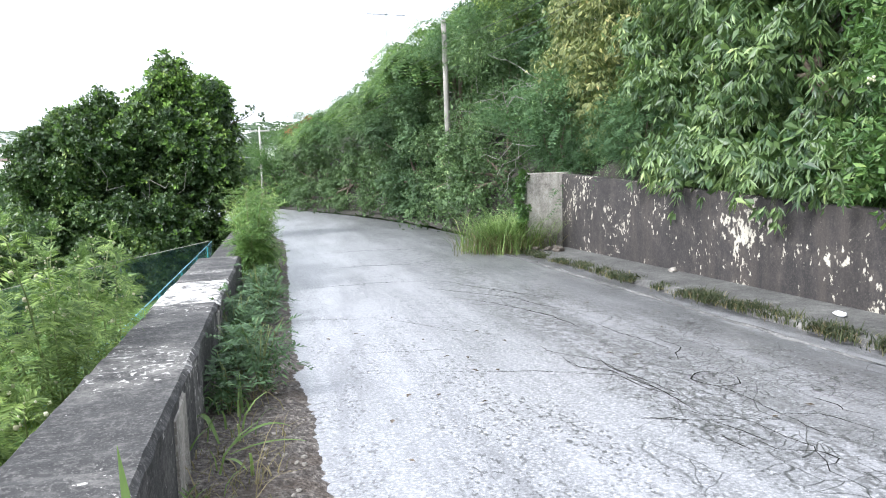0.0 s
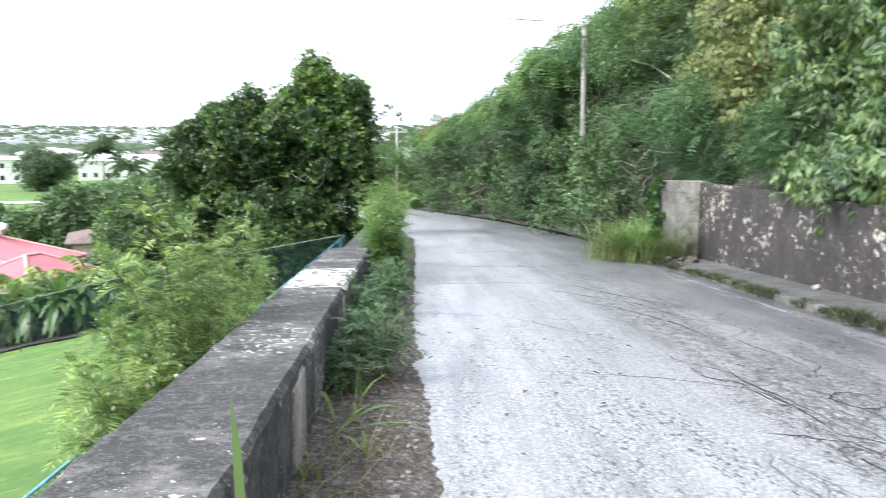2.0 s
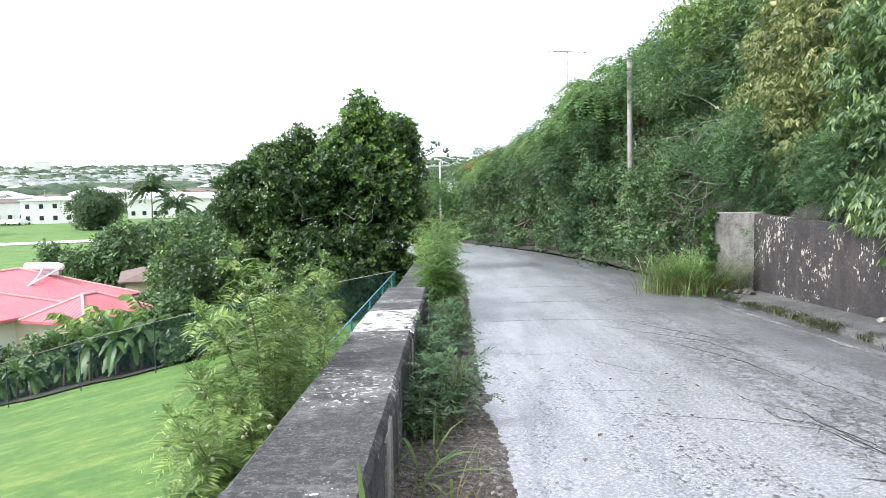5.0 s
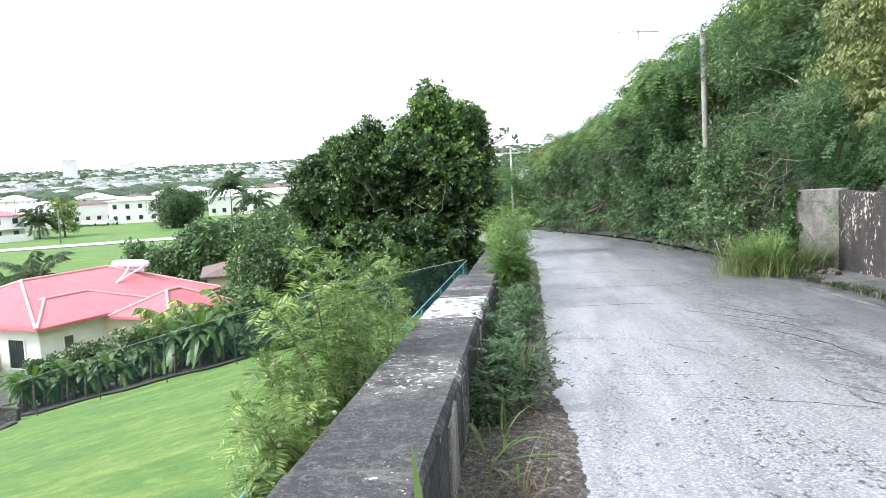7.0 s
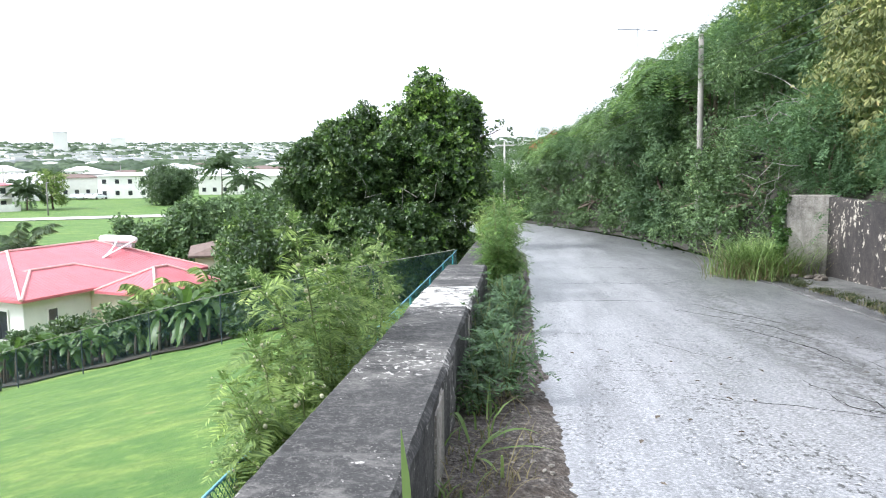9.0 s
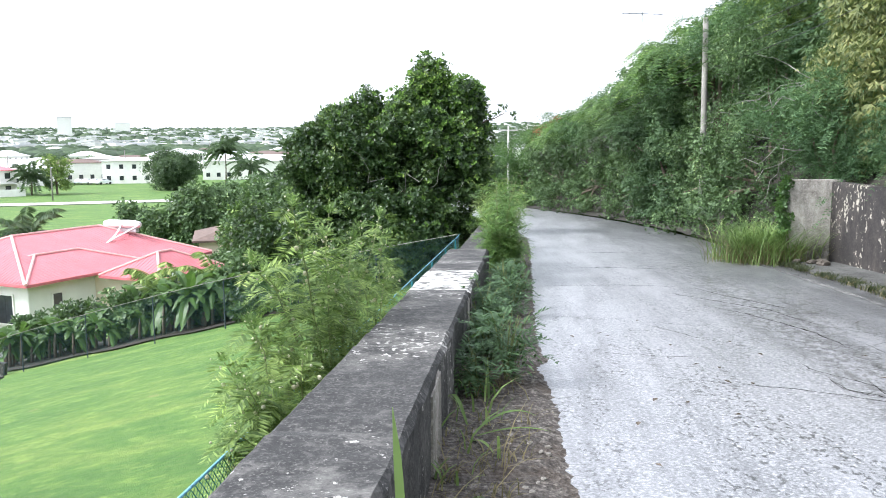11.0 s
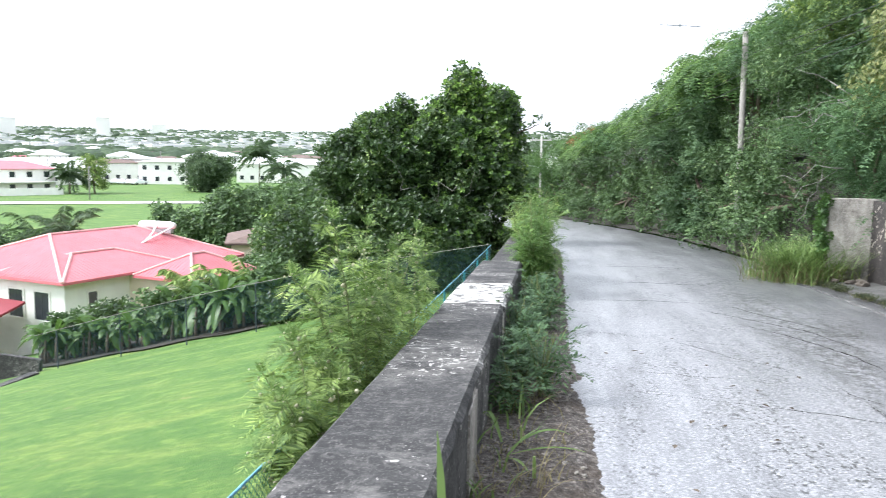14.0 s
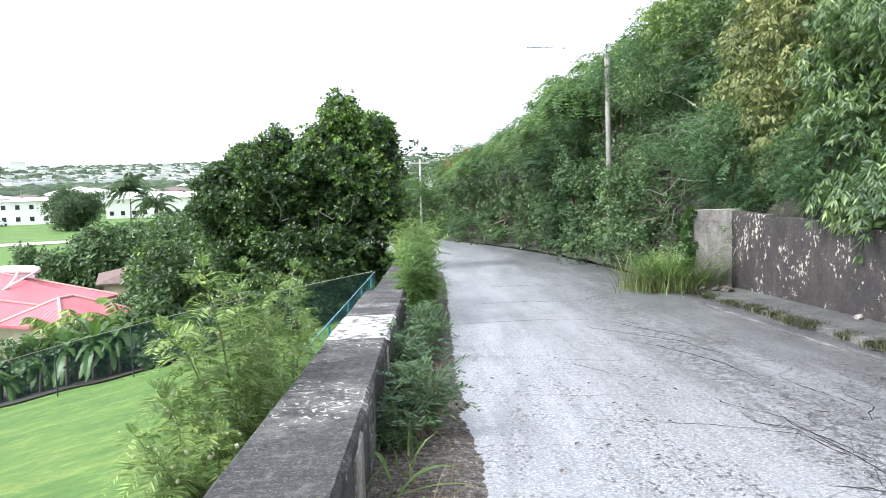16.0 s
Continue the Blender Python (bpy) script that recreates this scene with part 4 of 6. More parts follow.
def hedge():
    """Creeper-covered trees that stand as a green wall along the bend."""
    rng = np.random.default_rng(33)
    cuts = [16.6, 20, 24, 28.5, 33.5, 39, 45, 52, 60, 70]
    kinds = [LEAF_FEATHER, LEAF_HEDGE, LEAF_HEDGE, LEAF_LOW, LEAF_HEDGE, LEAF_HEDGE, LEAF_HEDGE, LEAF_BRIGHT, LEAF_FAR_HAZED]
    labels = ["feathery scrub with bare twigs beside the road", "creeper-covered green thicket standing as a wall beside the road"]
    for k, (y0, y1) in enumerate(zip(cuts[:-1], cuts[1:])):
        n = int((y1 - y0) * 19)
        y = rng.uniform(y0, y1, n)
        crest = 6.9 - 0.1 * (y - 25) - 1.0 * smooth01(y, 27, 34) + 0.35 * smooth01(y, 42, 52) + 0.6 * np.exp(-((y - 24) / 5) ** 2) + 0.45 * np.sin(y * 1.1) + 0.3 * np.sin(y * 2.7)
        crest = np.where(y < 21, 4.3, crest)
        g = road_z(y)
        h = rng.uniform(0, 1, n) ** 0.85
        z = g + 0.16 + (crest - g - 0.5) * h
        back = np.maximum(h - 0.66, 0) * 6.5 + 0.35 * rng.normal(size=n) * 0.6 - 0.85 * np.exp(-((h - 0.62) / 0.11) ** 2) + 0.3 * np.exp(-((h - 0.42) / 0.12) ** 2)
        x = kerb_x(y) + 0.66 + np.maximum(back, -0.75) + 0.5 * np.sin(y * 2.3 + 1.7 * np.sin(z * 1.3)) * np.sin(z * 1.9 + y)
        x -= 0.5 * np.exp(-(h / 0.1) ** 2)
        if k == 0:
            x += 0.75
        if k in (1, 2):      # the pole stands clear above the lower growth
            x += np.where((np.abs(y - 23.6) < 2.0) & (z > 2.3), 0.7, 0)
        c = np.stack([x, y, z], 1)
        r = rng.uniform(0.3, 0.72, n)
        ym = (y0 + y1) / 2
        base = (float(kerb_x(ym)) + 1.4, ym, float(land_z(kerb_x(ym) + 1.4, ym)))
        ln = 0.095 if k < 3 else 0.13
        ob = woody("thicket", base, c[h < 0.55], r[h < 0.55], kinds[k], 1250 if k < 4 else 620, ln, ln * 0.42, labels[0 if k == 0 else 1], "thicket", 360 + k, 0.12, 0.55, 0.5, group="thickets along the bend", limbs=8, form="spray" if k == 0 else "whorl")
        up = Shape()
        clumps(up, (c - np.array(base))[h >= 0.55], r[h >= 0.55] * 1.1, 2000 if k < 4 else 1000, ln, ln * 0.22, rng, 0.35, 0.5, 0.7, "spray")
        part("upper_growth", up, LEAF_FEATHER if k in (0, 2, 5) else kinds[k], ob, "feathery drooping upper foliage", kind="stuff")
    # tiers of flat feathery foliage that jut out along the thicket's crest
    for k, (y, lift) in enumerate([(y, 0.0) for y in np.arange(27.6, 52, 2.7)] + [(28.4, 0.55)]):
        front = np.interp(y, [24, 26, 28, 32, 36, 40, 46, 52, 60], [5.0, 4.8, 4.45, 4.1, 3.75, 3.2, 2.5, 2.15, 1.9]) + lift
        kx = float(kerb_x(y))
        ob = root("canopy_tree", (kx + 2.0, y, float(land_z(kx + 2.0, y))), "flat-topped feathery tree rising over the thicket", "tree", "canopy trees")
        low = np.array(ob.location)
        tr = Shape()
        limb(tr, (0, 0, -0.2), np.array((kx + 1.6, y, front - 0.9)) - low, 0.11, 0.07, rng)
        part("trunk", tr, BARK, ob, smooth=True)
        crown = Shape()
        for _ in range(9):
            off = rng.uniform(-0.15, 2.5)
            c = np.array((kx + off, y + rng.uniform(-1.5, 1.5), front - 0.35 + 0.42 * off + rng.normal() * 0.22))
            R = rng.uniform(0.7, 1.25)
            n = int(62 * R * R)
            a = rng.uniform(0, 6.28, n)
            rho = np.sqrt(rng.random(n))
            d = np.stack([np.cos(a), np.sin(a), 0.25 - 0.5 * rho + rng.normal(size=n) * 0.12], 1)
            p = c - low + d * (R * 0.75 * rho)[:, None] + np.array([0, 0, 1]) * (0.12 - 0.3 * R * rho ** 2 + rng.normal(size=n) * 0.05)[:, None]
            sprays(crown, p, d, 0.5, 6, 0.2, 0.07, rng, 0.6)
            s = Shape()
            limb(s, np.array((kx + 1.6, y, front - 0.9)) - low, c - low, 0.045, 0.012, rng)
            part("limb", s, BARK, ob, smooth=True)
        part("crown", crown, LEAF_TALLWEED if k % 3 else LEAF_BRIGHT, ob)
    c, r = ball_fill(rng, (5.3, 23.4, 0.6), (0.3, 0.8, 1.6), 34, 0.25, 0.45)
    woody("creeper_shrub", (5.75, 23.8, float(land_z(5.75, 23.8))), c, r, LEAF_HEDGE, 800, 0.1, 0.045, "creeper-covered shrub round the foot of the pole", "shrub", 399, 0.05, 0.3, 0.5, limbs=4)
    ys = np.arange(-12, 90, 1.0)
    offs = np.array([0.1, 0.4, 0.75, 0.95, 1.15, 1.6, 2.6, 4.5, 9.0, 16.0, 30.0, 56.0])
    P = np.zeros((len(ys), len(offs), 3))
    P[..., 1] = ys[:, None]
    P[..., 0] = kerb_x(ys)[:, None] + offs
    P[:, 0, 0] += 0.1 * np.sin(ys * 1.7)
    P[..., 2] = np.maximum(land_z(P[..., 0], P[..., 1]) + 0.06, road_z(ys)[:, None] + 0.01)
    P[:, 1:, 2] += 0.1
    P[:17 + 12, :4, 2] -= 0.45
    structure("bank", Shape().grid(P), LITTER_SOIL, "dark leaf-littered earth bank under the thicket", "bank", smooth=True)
    # flame-red blossom on the crest
    for k, (x, y, z) in enumerate([(2.0, 50, 2.0), (2.6, 48, 2.3), (1.5, 52, 1.9)]):
        c, r = ball_fill(rng, (x, y, z), (0.8, 1.2, 0.5), 9, 0.2, 0.4)
        woody("flame_tree_sprig", (x + .4, y, float(land_z(x + .4, y))), c, r, FLOWER_RED, 22, 0.13, 0.07, "red blossom of a flame tree on the crest", "blossom", 380 + k, 0.05, 0, 0.3, limbs=3)
    # bare pale twigs
    for k in range(4):
        y = 17.5 + rng.uniform(0, 5)
        x = 6.0 + rng.uniform(0, 0.8)
        ob = root("bare_branch", (x, y, road_z(y) + 0.6), "bare pale branch sticking out of the scrub", "branch", "bare branches")
        for j in range(4):
            s = Shape()
            a = rng.normal(size=3) * 0.2 + (0, 0, 1.6 + 0.5 * j)
            limb(s, a, a + np.array((-1.1, rng.normal() * 0.9, 0.7 * rng.normal())), 0.012, 0.004, rng, 7, 0.3)
            part("twig", s, TIMBER, ob)


def big_tree():
    rng = np.random.default_rng(44)
    lobes = [((-2.25, 26, 1.7), (1.4, 1.5, 1.6), 90), ((-2.55, 26, 3.5), (0.4, 0.5, 0.6), 16), ((-1.65, 26, 2.85), (0.5, 0.7, 0.6), 16), ((-6.1, 26, 1.75), (0.7, 0.7, 0.5), 20), ((-3.1, 26, 2.3), (0.8, 0.9, 0.8), 22),
             ((-5.1, 26, 1.2), (1.3, 1.5, 1.35), 62), ((-5.5, 26, 2.35), (0.5, 0.5, 0.35), 9), ((-6.5, 26, 0.7), (0.9, 0.9, 1.1), 34), ((-4.0, 26, 1.4), (0.8, 1.2, 1.3), 30), ((-4.7, 26, 2.5), (0.3, 0.4, 0.4), 7),
             ((-3.8, 25.8, -0.8), (2.9, 1.9, 1.6), 130), ((-1.35, 25.8, 0.6), (0.55, 1.0, 1.4), 24), ((-3.9, 25.4, -2.1), (2.8, 1.5, 0.8), 70), ((-3.6, 24.7, -0.9), (1.8, 0.5, 1.0), 40)]
    cs, rs = zip(*[ball_fill(rng, c, s, n, 0.24, 0.48) for c, s, n in lobes])
    tree = woody("breadfruit_tree", (-3.6, 26, float(land_z(-3.6, 26))), np.concatenate(cs), np.concatenate(rs), LEAF_DARK, 1900, 0.13, 0.072,
          "large dark green broad-crowned tree with leathery leaves", "tree", 45, 0.16, -0.1, 0.5, limbs=18)
    # lighter leaves, thickest at the upper right, imitate light falling on that side
    young = Shape()
    centres, radii = np.concatenate(cs) - np.array(tree.location), np.concatenate(rs)
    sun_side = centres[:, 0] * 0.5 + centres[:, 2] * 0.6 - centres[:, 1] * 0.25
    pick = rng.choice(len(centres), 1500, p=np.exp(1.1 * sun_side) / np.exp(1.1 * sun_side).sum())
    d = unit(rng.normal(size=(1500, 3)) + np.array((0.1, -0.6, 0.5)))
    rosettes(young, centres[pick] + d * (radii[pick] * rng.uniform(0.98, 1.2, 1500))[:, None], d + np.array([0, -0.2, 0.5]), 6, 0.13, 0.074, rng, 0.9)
    part("lit_side_leaves", young, LEAF_LIT_SIDE, tree, "yellow-green leaves at the shoot tips, painting in the lit upper right side", kind="stuff")
    for k in range(7):
        a = np.array((rng.uniform(-4.2, -1.4), 24.6, rng.uniform(-0.8, 0.8))) - np.array(tree.location)
        t = Shape()
        limb(t, a + (0, 0.8, -0.3), a + np.array((rng.normal() * 0.7, -0.3, rng.uniform(0.2, 0.8))), 0.018, 0.006, rng, 7, 0.3)
        part("bare_twig", t, TIMBER, tree, "bare grey twig")
    t = Shape()
    limb(t, np.array((-1.0, 25.9, 2.1)) - np.array(tree.location), np.array((-0.3, 25.7, 2.4)) - np.array(tree.location), 0.025, 0.01, rng)
    part("limb", t, BARK, tree)
    tip = Shape()
    rosettes(tip, np.array((-0.35, 25.7, 2.38)) - np.array(tree.location) + rng.normal(size=(9, 3)) * 0.13, rng.normal(size=(9, 3)) + (0, 0, 0.6), 6, 0.13, 0.07, rng, 1.0)
    part("branch_tip", tip, LEAF_DARK, tree, kind="stuff")


def blade_tuft(shape, at, n, h, rng, spread=0.25, lean=0.45, wide=0.012):
    """Arching grass blades: three quads each."""
    for _ in range(n):
        b = np.asarray(at) + np.array([rng.normal() * spread, rng.normal() * spread, 0])
        hh = h * rng.uniform(0.5, 1.15)
        a = rng.uniform(0, 6.28)
        d = np.array([math.cos(a), math.sin(a), 0])
        s = np.array([-d[1], d[0], 0]) * wide * rng.uniform(0.6, 1.3)
        t = np.array([0, 0.35, 0.7, 1.0])
        le = lean * hh * rng.uniform(0.3, 1.3)
        c = b + d * (le * t[:, None] ** 2) + np.array([0, 0, 1]) * (hh * (t - 0.25 * t ** 3))[:, None]
        w = np.array([1, 0.9, 0.6, 0.05])[:, None]
        P = np.stack([c - s * w, c + s * w], 1)
        shape.grid(P)


def fronds(leaves, p0, count, rng, lo, hi, leaflet, wide, m=11, sag=0.11):
    """Feathered fronds from points p0: narrow leaflets on both sides of a drooping rib."""
    for _ in range(count):
        p = p0[rng.integers(0, len(p0))]
        d = unit(rng.normal(size=3) * (1, 1, 0.7) + (0, 0, 0.2))
        u = np.linspace(0.08, 1, m)[:, None]
        rib = p + d * rng.uniform(lo, hi) * u + np.array([0, 0, -sag]) * u ** 2
        side = unit(np.cross(d, (0, 0, 1.0)))
        for sg in (1, -1):
            leaves.quads(leaf_faces(rib, np.tile(side * sg + d * 0.8 + (0, 0, -0.15), (m, 1)) + rng.normal(size=(m, 3)) * 0.12, leaflet, wide, rng, roll=np.tile((0, 0, 1.0), (m, 1))))


def roadside_plants():
    rng = np.random.default_rng(55)
    # tall grass beside the wall's end pier
    for k in range(15):
        x, y = 5.1 + rng.uniform(-0.55, 0.4), 16.4 + rng.uniform(-0.5, 0.9)
        z = float(road_z(y)) + 0.0
        ob = root("grass_clump", (x, y, z), "tall green roadside grass clump with straw at its foot", "grass", "tall grass by the wall")
        s, d = Shape(), Shape()
        blade_tuft(s, (0, 0, 0), 130, 0.72 + 0.42 * rng.random(), rng, 0.26, 1.15, 0.008)
        blade_tuft(d, (0, 0, 0), 110, 0.6, rng, 0.3, 1.3, 0.006)
        part("foliage", s, BLADE, ob, kind="stuff")
        part("dead_growth", d, STRAW, ob, "straw-coloured dead blades", kind="stuff")
    # low scrub tufts along the kerb
    y = 5.2
    while y < 16.2:
        big = 0.75 + 0.5 * rng.random() if y < 10 else 0.5 + 0.35 * rng.random()
        ob = root("weed_tuft", (5.15 + rng.normal() * 0.03, y, float(road_z(y)) + 0.03), "low olive-green weed tuft with straw growing along the kerb", "weed", "weeds along the kerb")
        s, d = Shape(), Shape()
        for _ in range(3):
            q = (rng.normal() * 0.03, rng.normal() * 0.12, 0)
            blade_tuft(s, q, 70, 0.15 * big, rng, 0.08, 1.0, 0.006)
            blade_tuft(d, q, 26, 0.11 * big, rng, 0.09, 1.3, 0.004)
        part("foliage", s, KERB_WEED, ob, kind="stuff")
        part("dead_growth", d, STRAW, ob, kind="stuff")
        y += 0.3 + (0.12 * rng.random() if rng.random() < 0.75 else 0.5)
    # feathery weeds on the verge against the parapet
    def weed(x, y, h, wide, n, mat, name, label, ln=0.09, wd=0.024, stems=7):
        z = float(road_z(y)) + 0.03
        ob = root(name, (x, y, z), label, "weed", "weeds on the verge")
        s = Shape()
        for _ in range(stems):
            tip = np.array([rng.normal() * wide * 0.7, rng.normal() * wide, h * rng.uniform(0.55, 1.1)])
            st = Shape()
            t = np.linspace(0, 1, 6)[:, None]
            line = tip * t + np.array([0, 0, 0.12 * h]) * np.sin(np.pi * t)
            st.tube(line, np.linspace(0.008, 0.003, 6), 4)
            part("stem", st, STEM_GREEN, ob)
            k = n // stems
            tt = rng.uniform(0.15, 1, k)
            p = np.stack([np.interp(tt, t[:, 0], line[:, j]) for j in range(3)], 1) + rng.normal(size=(k, 3)) * wide * 0.32
            p[:, 2] = np.maximum(p[:, 2], 0.02)
            fronds(s, p, k // 9, rng, 0.08 + ln * 0.5, 0.14 + ln, ln * 0.8, wd, 6, 0.05)
        part("foliage", s, mat, ob, kind="stuff")
        return ob
    for y in np.arange(5.9, 12.6, 0.42):
        weed(-0.14 + rng.normal() * 0.09, y, 0.3 + 0.3 * rng.random(), 0.13 + 0.08 * rng.random(), 560, LEAF_LOW, "verge_weed", "low leafy weed against the parapet foot")
    for y in (12.75, 13.2, 13.7, 14.3, 15.0, 15.8):
        z = float(road_z(y)) + 0.03
        ob = root("tall_feathery_weed", (-0.22, y, z), "tall pale feathery weed arching over the verge", "weed", "weeds on the verge")
        lv = Shape()
        for _ in range(12):
            tip = np.array([rng.normal() * 0.17, rng.normal() * 0.25, rng.uniform(0.45, 1.5)])
            t = np.linspace(0, 1, 7)[:, None]
            line = tip * t + np.array([0, 0, 0.15]) * np.sin(np.pi * t)
            part("stem", Shape().tube(line, np.linspace(0.01, 0.003, 7), 4), STEM_GREEN, ob)
            tt = 0.2 + 0.8 * rng.random(20)
            fronds(lv, np.stack([np.interp(tt, t[:, 0], line[:, j]) for j in range(3)], 1), 13, rng, 0.18, 0.4, 0.11, 0.024, 10, 0.12)
        part("foliage", lv, LEAF_TALLWEED, ob, kind="stuff")
    for y in np.arange(16.6, 20, 0.6):
        weed(-0.25 + rng.normal() * 0.1, y, 1.45 + 0.25 * rng.random() - 0.02 * (y - 13), 0.3, 900, LEAF_WEED, "tall_feathery_weed", "tall pale feathery weed leaning over the verge", 0.12, 0.02, 10)
    for y in np.arange(20, 34, 1.3):
        weed(-0.4 + float(kerb_x(y)) - 5.3 + rng.normal() * 0.1, y, 1.2 + 0.3 * rng.random(), 0.35, 420, LEAF_WEED, "tall_feathery_weed", "tall pale feathery weed leaning over the verge", 0.16, 0.04, 7)
    # grass at the parapet foot, near the eye
    for x, y, h, n in ((-0.25, 4.5, 0.26, 5), (-0.2, 5.2, 0.26, 8), (-0.28, 3.5, 0.2, 6), (-0.2, 5.7, 0.3, 10), (-0.28, 4.0, 0.18, 8), (-0.08, 3.2, 0.24, 4), (-0.25, 2.7, 0.2, 5)):
        ob = root("grass_tuft", (x, y, float(road_z(y)) + 0.05), "sparse green and dead grass at the parapet foot", "grass", "grass on the verge")
        s, d = Shape(), Shape()
        blade_tuft(s, (0, 0, 0), n, h, rng, 0.08, 0.9, 0.008)
        blade_tuft(d, (0, 0, 0), n, h * 0.8, rng, 0.12, 1.2, 0.005)
        part("foliage", s, BLADE, ob, kind="stuff")
        part("dead_growth", d, STRAW, ob, kind="stuff")


def shrub_left():
    """The feathery shrubs that grow up between the fence and the parapet, with pale flower heads."""
    rng = np.random.default_rng(66)
    spec = [((-1.3, 5.7), [(-1.36, 4.95, 1.2), (-1.42, 6.2, 1.02), (-1.06, 6.5, 1.0), (-1.52, 4.9, 0.78), (-1.3, 5.6, 0.92), (-1.18, 6.0, 0.85), (-1.62, 5.5, 0.55), (-1.45, 4.5, 0.9),
                            (-1.7, 5.0, 0.42), (-1.2, 5.2, 0.66), (-1.3, 5.9, 0.5), (-1.5, 5.7, 0.75), (-1.15, 5.6, 0.45), (-1.55, 6.3, 0.6)]),
            ((-1.25, 4.6), [(-1.74, 4.9, 0.1), (-1.68, 4.6, 0.3), (-1.5, 4.3, 0.25), (-1.8, 5.2, -0.2), (-1.56, 4.2, -0.05), (-1.4, 4.1, 0.3), (-1.5, 4.6, 0.5), (-1.35, 3.9, 0.1),
                            (-1.66, 5.3, 0.3), (-1.2, 4.5, 0.35), (-1.6, 4.9, 0.1), (-1.45, 5.0, 0.3), (-1.3, 4.3, 0.15)]),
            ((-1.28, 7.2), [(-1.15, 7.2, 0.68), (-1.3, 6.9, 0.8), (-1.5, 7.4, 0.45), (-1.2, 7.8, 0.42), (-1.4, 6.6, 0.5), (-1.1, 6.9, 0.4), (-1.25, 8.3, 0.25)])]
    v, f = ico()
    for (x, y), tips in spec:
        g = float(land_z(x, y))
        base = np.array((x, y, g))
        ob = root("feathery_shrub", base, "light green feathery shrub with small cream flower heads beside the parapet", "shrub", "shrubs by the parapet")
        leaves, shoots, heads = Shape(), Shape(), Shape()
        for tip in tips:
            tip = np.array(tip) - base
            t = np.linspace(0, 1, 9)[:, None]
            line = tip * np.hstack([t ** 1.5, t ** 1.5, t]) + np.array([0, 0, 0.06 * tip[2]]) * np.sin(np.pi * t) + rng.normal(size=(9, 3)) * 0.012 * t
            part("stem", Shape().tube(line, np.linspace(0.011, 0.003, 9), 5), STEM_GREEN, ob)
            n = 30
            tt = np.linspace(0.3, 0.97, n) + rng.normal(size=n) * 0.01
            p = np.stack([np.interp(tt, t[:, 0], line[:, j]) for j in range(3)], 1)
            az = np.arange(n) * 2.4 + rng.normal(size=n) * 0.3
            rise = np.interp(tt, [0.3, 0.8, 0.97], [0.25, 0.5, 1.0])
            d = np.stack([np.cos(az), np.sin(az), rise], 1)
            reach = np.interp(tt, [0.3, 0.6, 0.97], [0.3, 0.4, 0.2])
            for lo in range(0, n, 6):
                sprays(leaves, p[lo:lo + 6], d[lo:lo + 6], reach[lo:lo + 6].mean(), 15, 0.095, 0.015, rng, 0.75)
            # young shoot and buds at the top
            sprays(shoots, np.repeat(line[-1:], 6, 0), rng.normal(size=(6, 3)) * 0.5 + np.array([0, 0, 0.9]), 0.13, 9, 0.04, 0.009, rng, 0.2)
            for _ in range(9):
                q = line[-1 - rng.integers(0, 2)] * rng.uniform(0.97, 1.03) + rng.normal(size=3) * 0.03
                heads.add(v * rng.uniform(0.004, 0.008) + q, f)
            for _ in range(3 if tip[2] > 1.5 else 5):
                j = rng.integers(4, 8)
                q = line[j] + rng.normal(size=3) * 0.07
                heads.add(v * rng.uniform(0.011, 0.017) * (1 + 0.08 * rng.normal(size=(len(v), 1))) + q, f)
        part("foliage", leaves, LEAF_WEED, ob, kind="stuff")
        part("young_shoot", shoots, BLADE, ob, "pale young shoots at the tips", kind="stuff")
        part("blossom", heads, FLOWER_WHITE, ob, "small round cream flower heads", kind="stuff")


# ---- the valley: houses, gardens, poles ----
def banana(at, h, seed, proto=None):
    rng = np.random.default_rng(seed)
    ob = root("banana_plant", at, "banana plant with broad arching green leaves behind the fence", "banana plant", "banana plants by the fence")
    part("stem", Shape().tube([(0, 0, -.1), (0.02, 0, h * .3), (0.05, 0.02, h * .6)], [0.06, 0.05, 0.035], 7), BARK, ob, smooth=True)
    for k in range(11):
        a = k * 2.4 + rng.uniform(-.6, .6)
        L = h * rng.uniform(0.4, 0.66)
        up = rng.uniform(0.0, 1.5)
        d = np.array([math.cos(a), math.sin(a), 0])
        s = np.array([-d[1], d[0], 0])
        t = np.linspace(0, 1, 13)
        c = np.array([0.05, 0.02, h * .56]) + d * (L * t * 0.8)[:, None] + np.array([0, 0, 1]) * (L * (up * t - 0.8 * t ** 2))[:, None]
        torn = 1 - 0.35 * (rng.random((13, 2)) < 0.4)
        w = rng.uniform(0.11, 0.16) * np.sin(np.pi * np.clip(t * 0.9 + 0.08, 0, 1)) ** 0.5 * L
        lift = np.array([0, 0, 1]) * (w * rng.uniform(-0.5, 0.6))[:, None]
        lf = Shape().grid(np.stack([c - s * (w * torn[:, 0])[:, None] + lift, c, c + s * (w * torn[:, 1])[:, None] + lift], 1))
        part("leaf", lf, LEAF_BANANA, ob)
    return ob


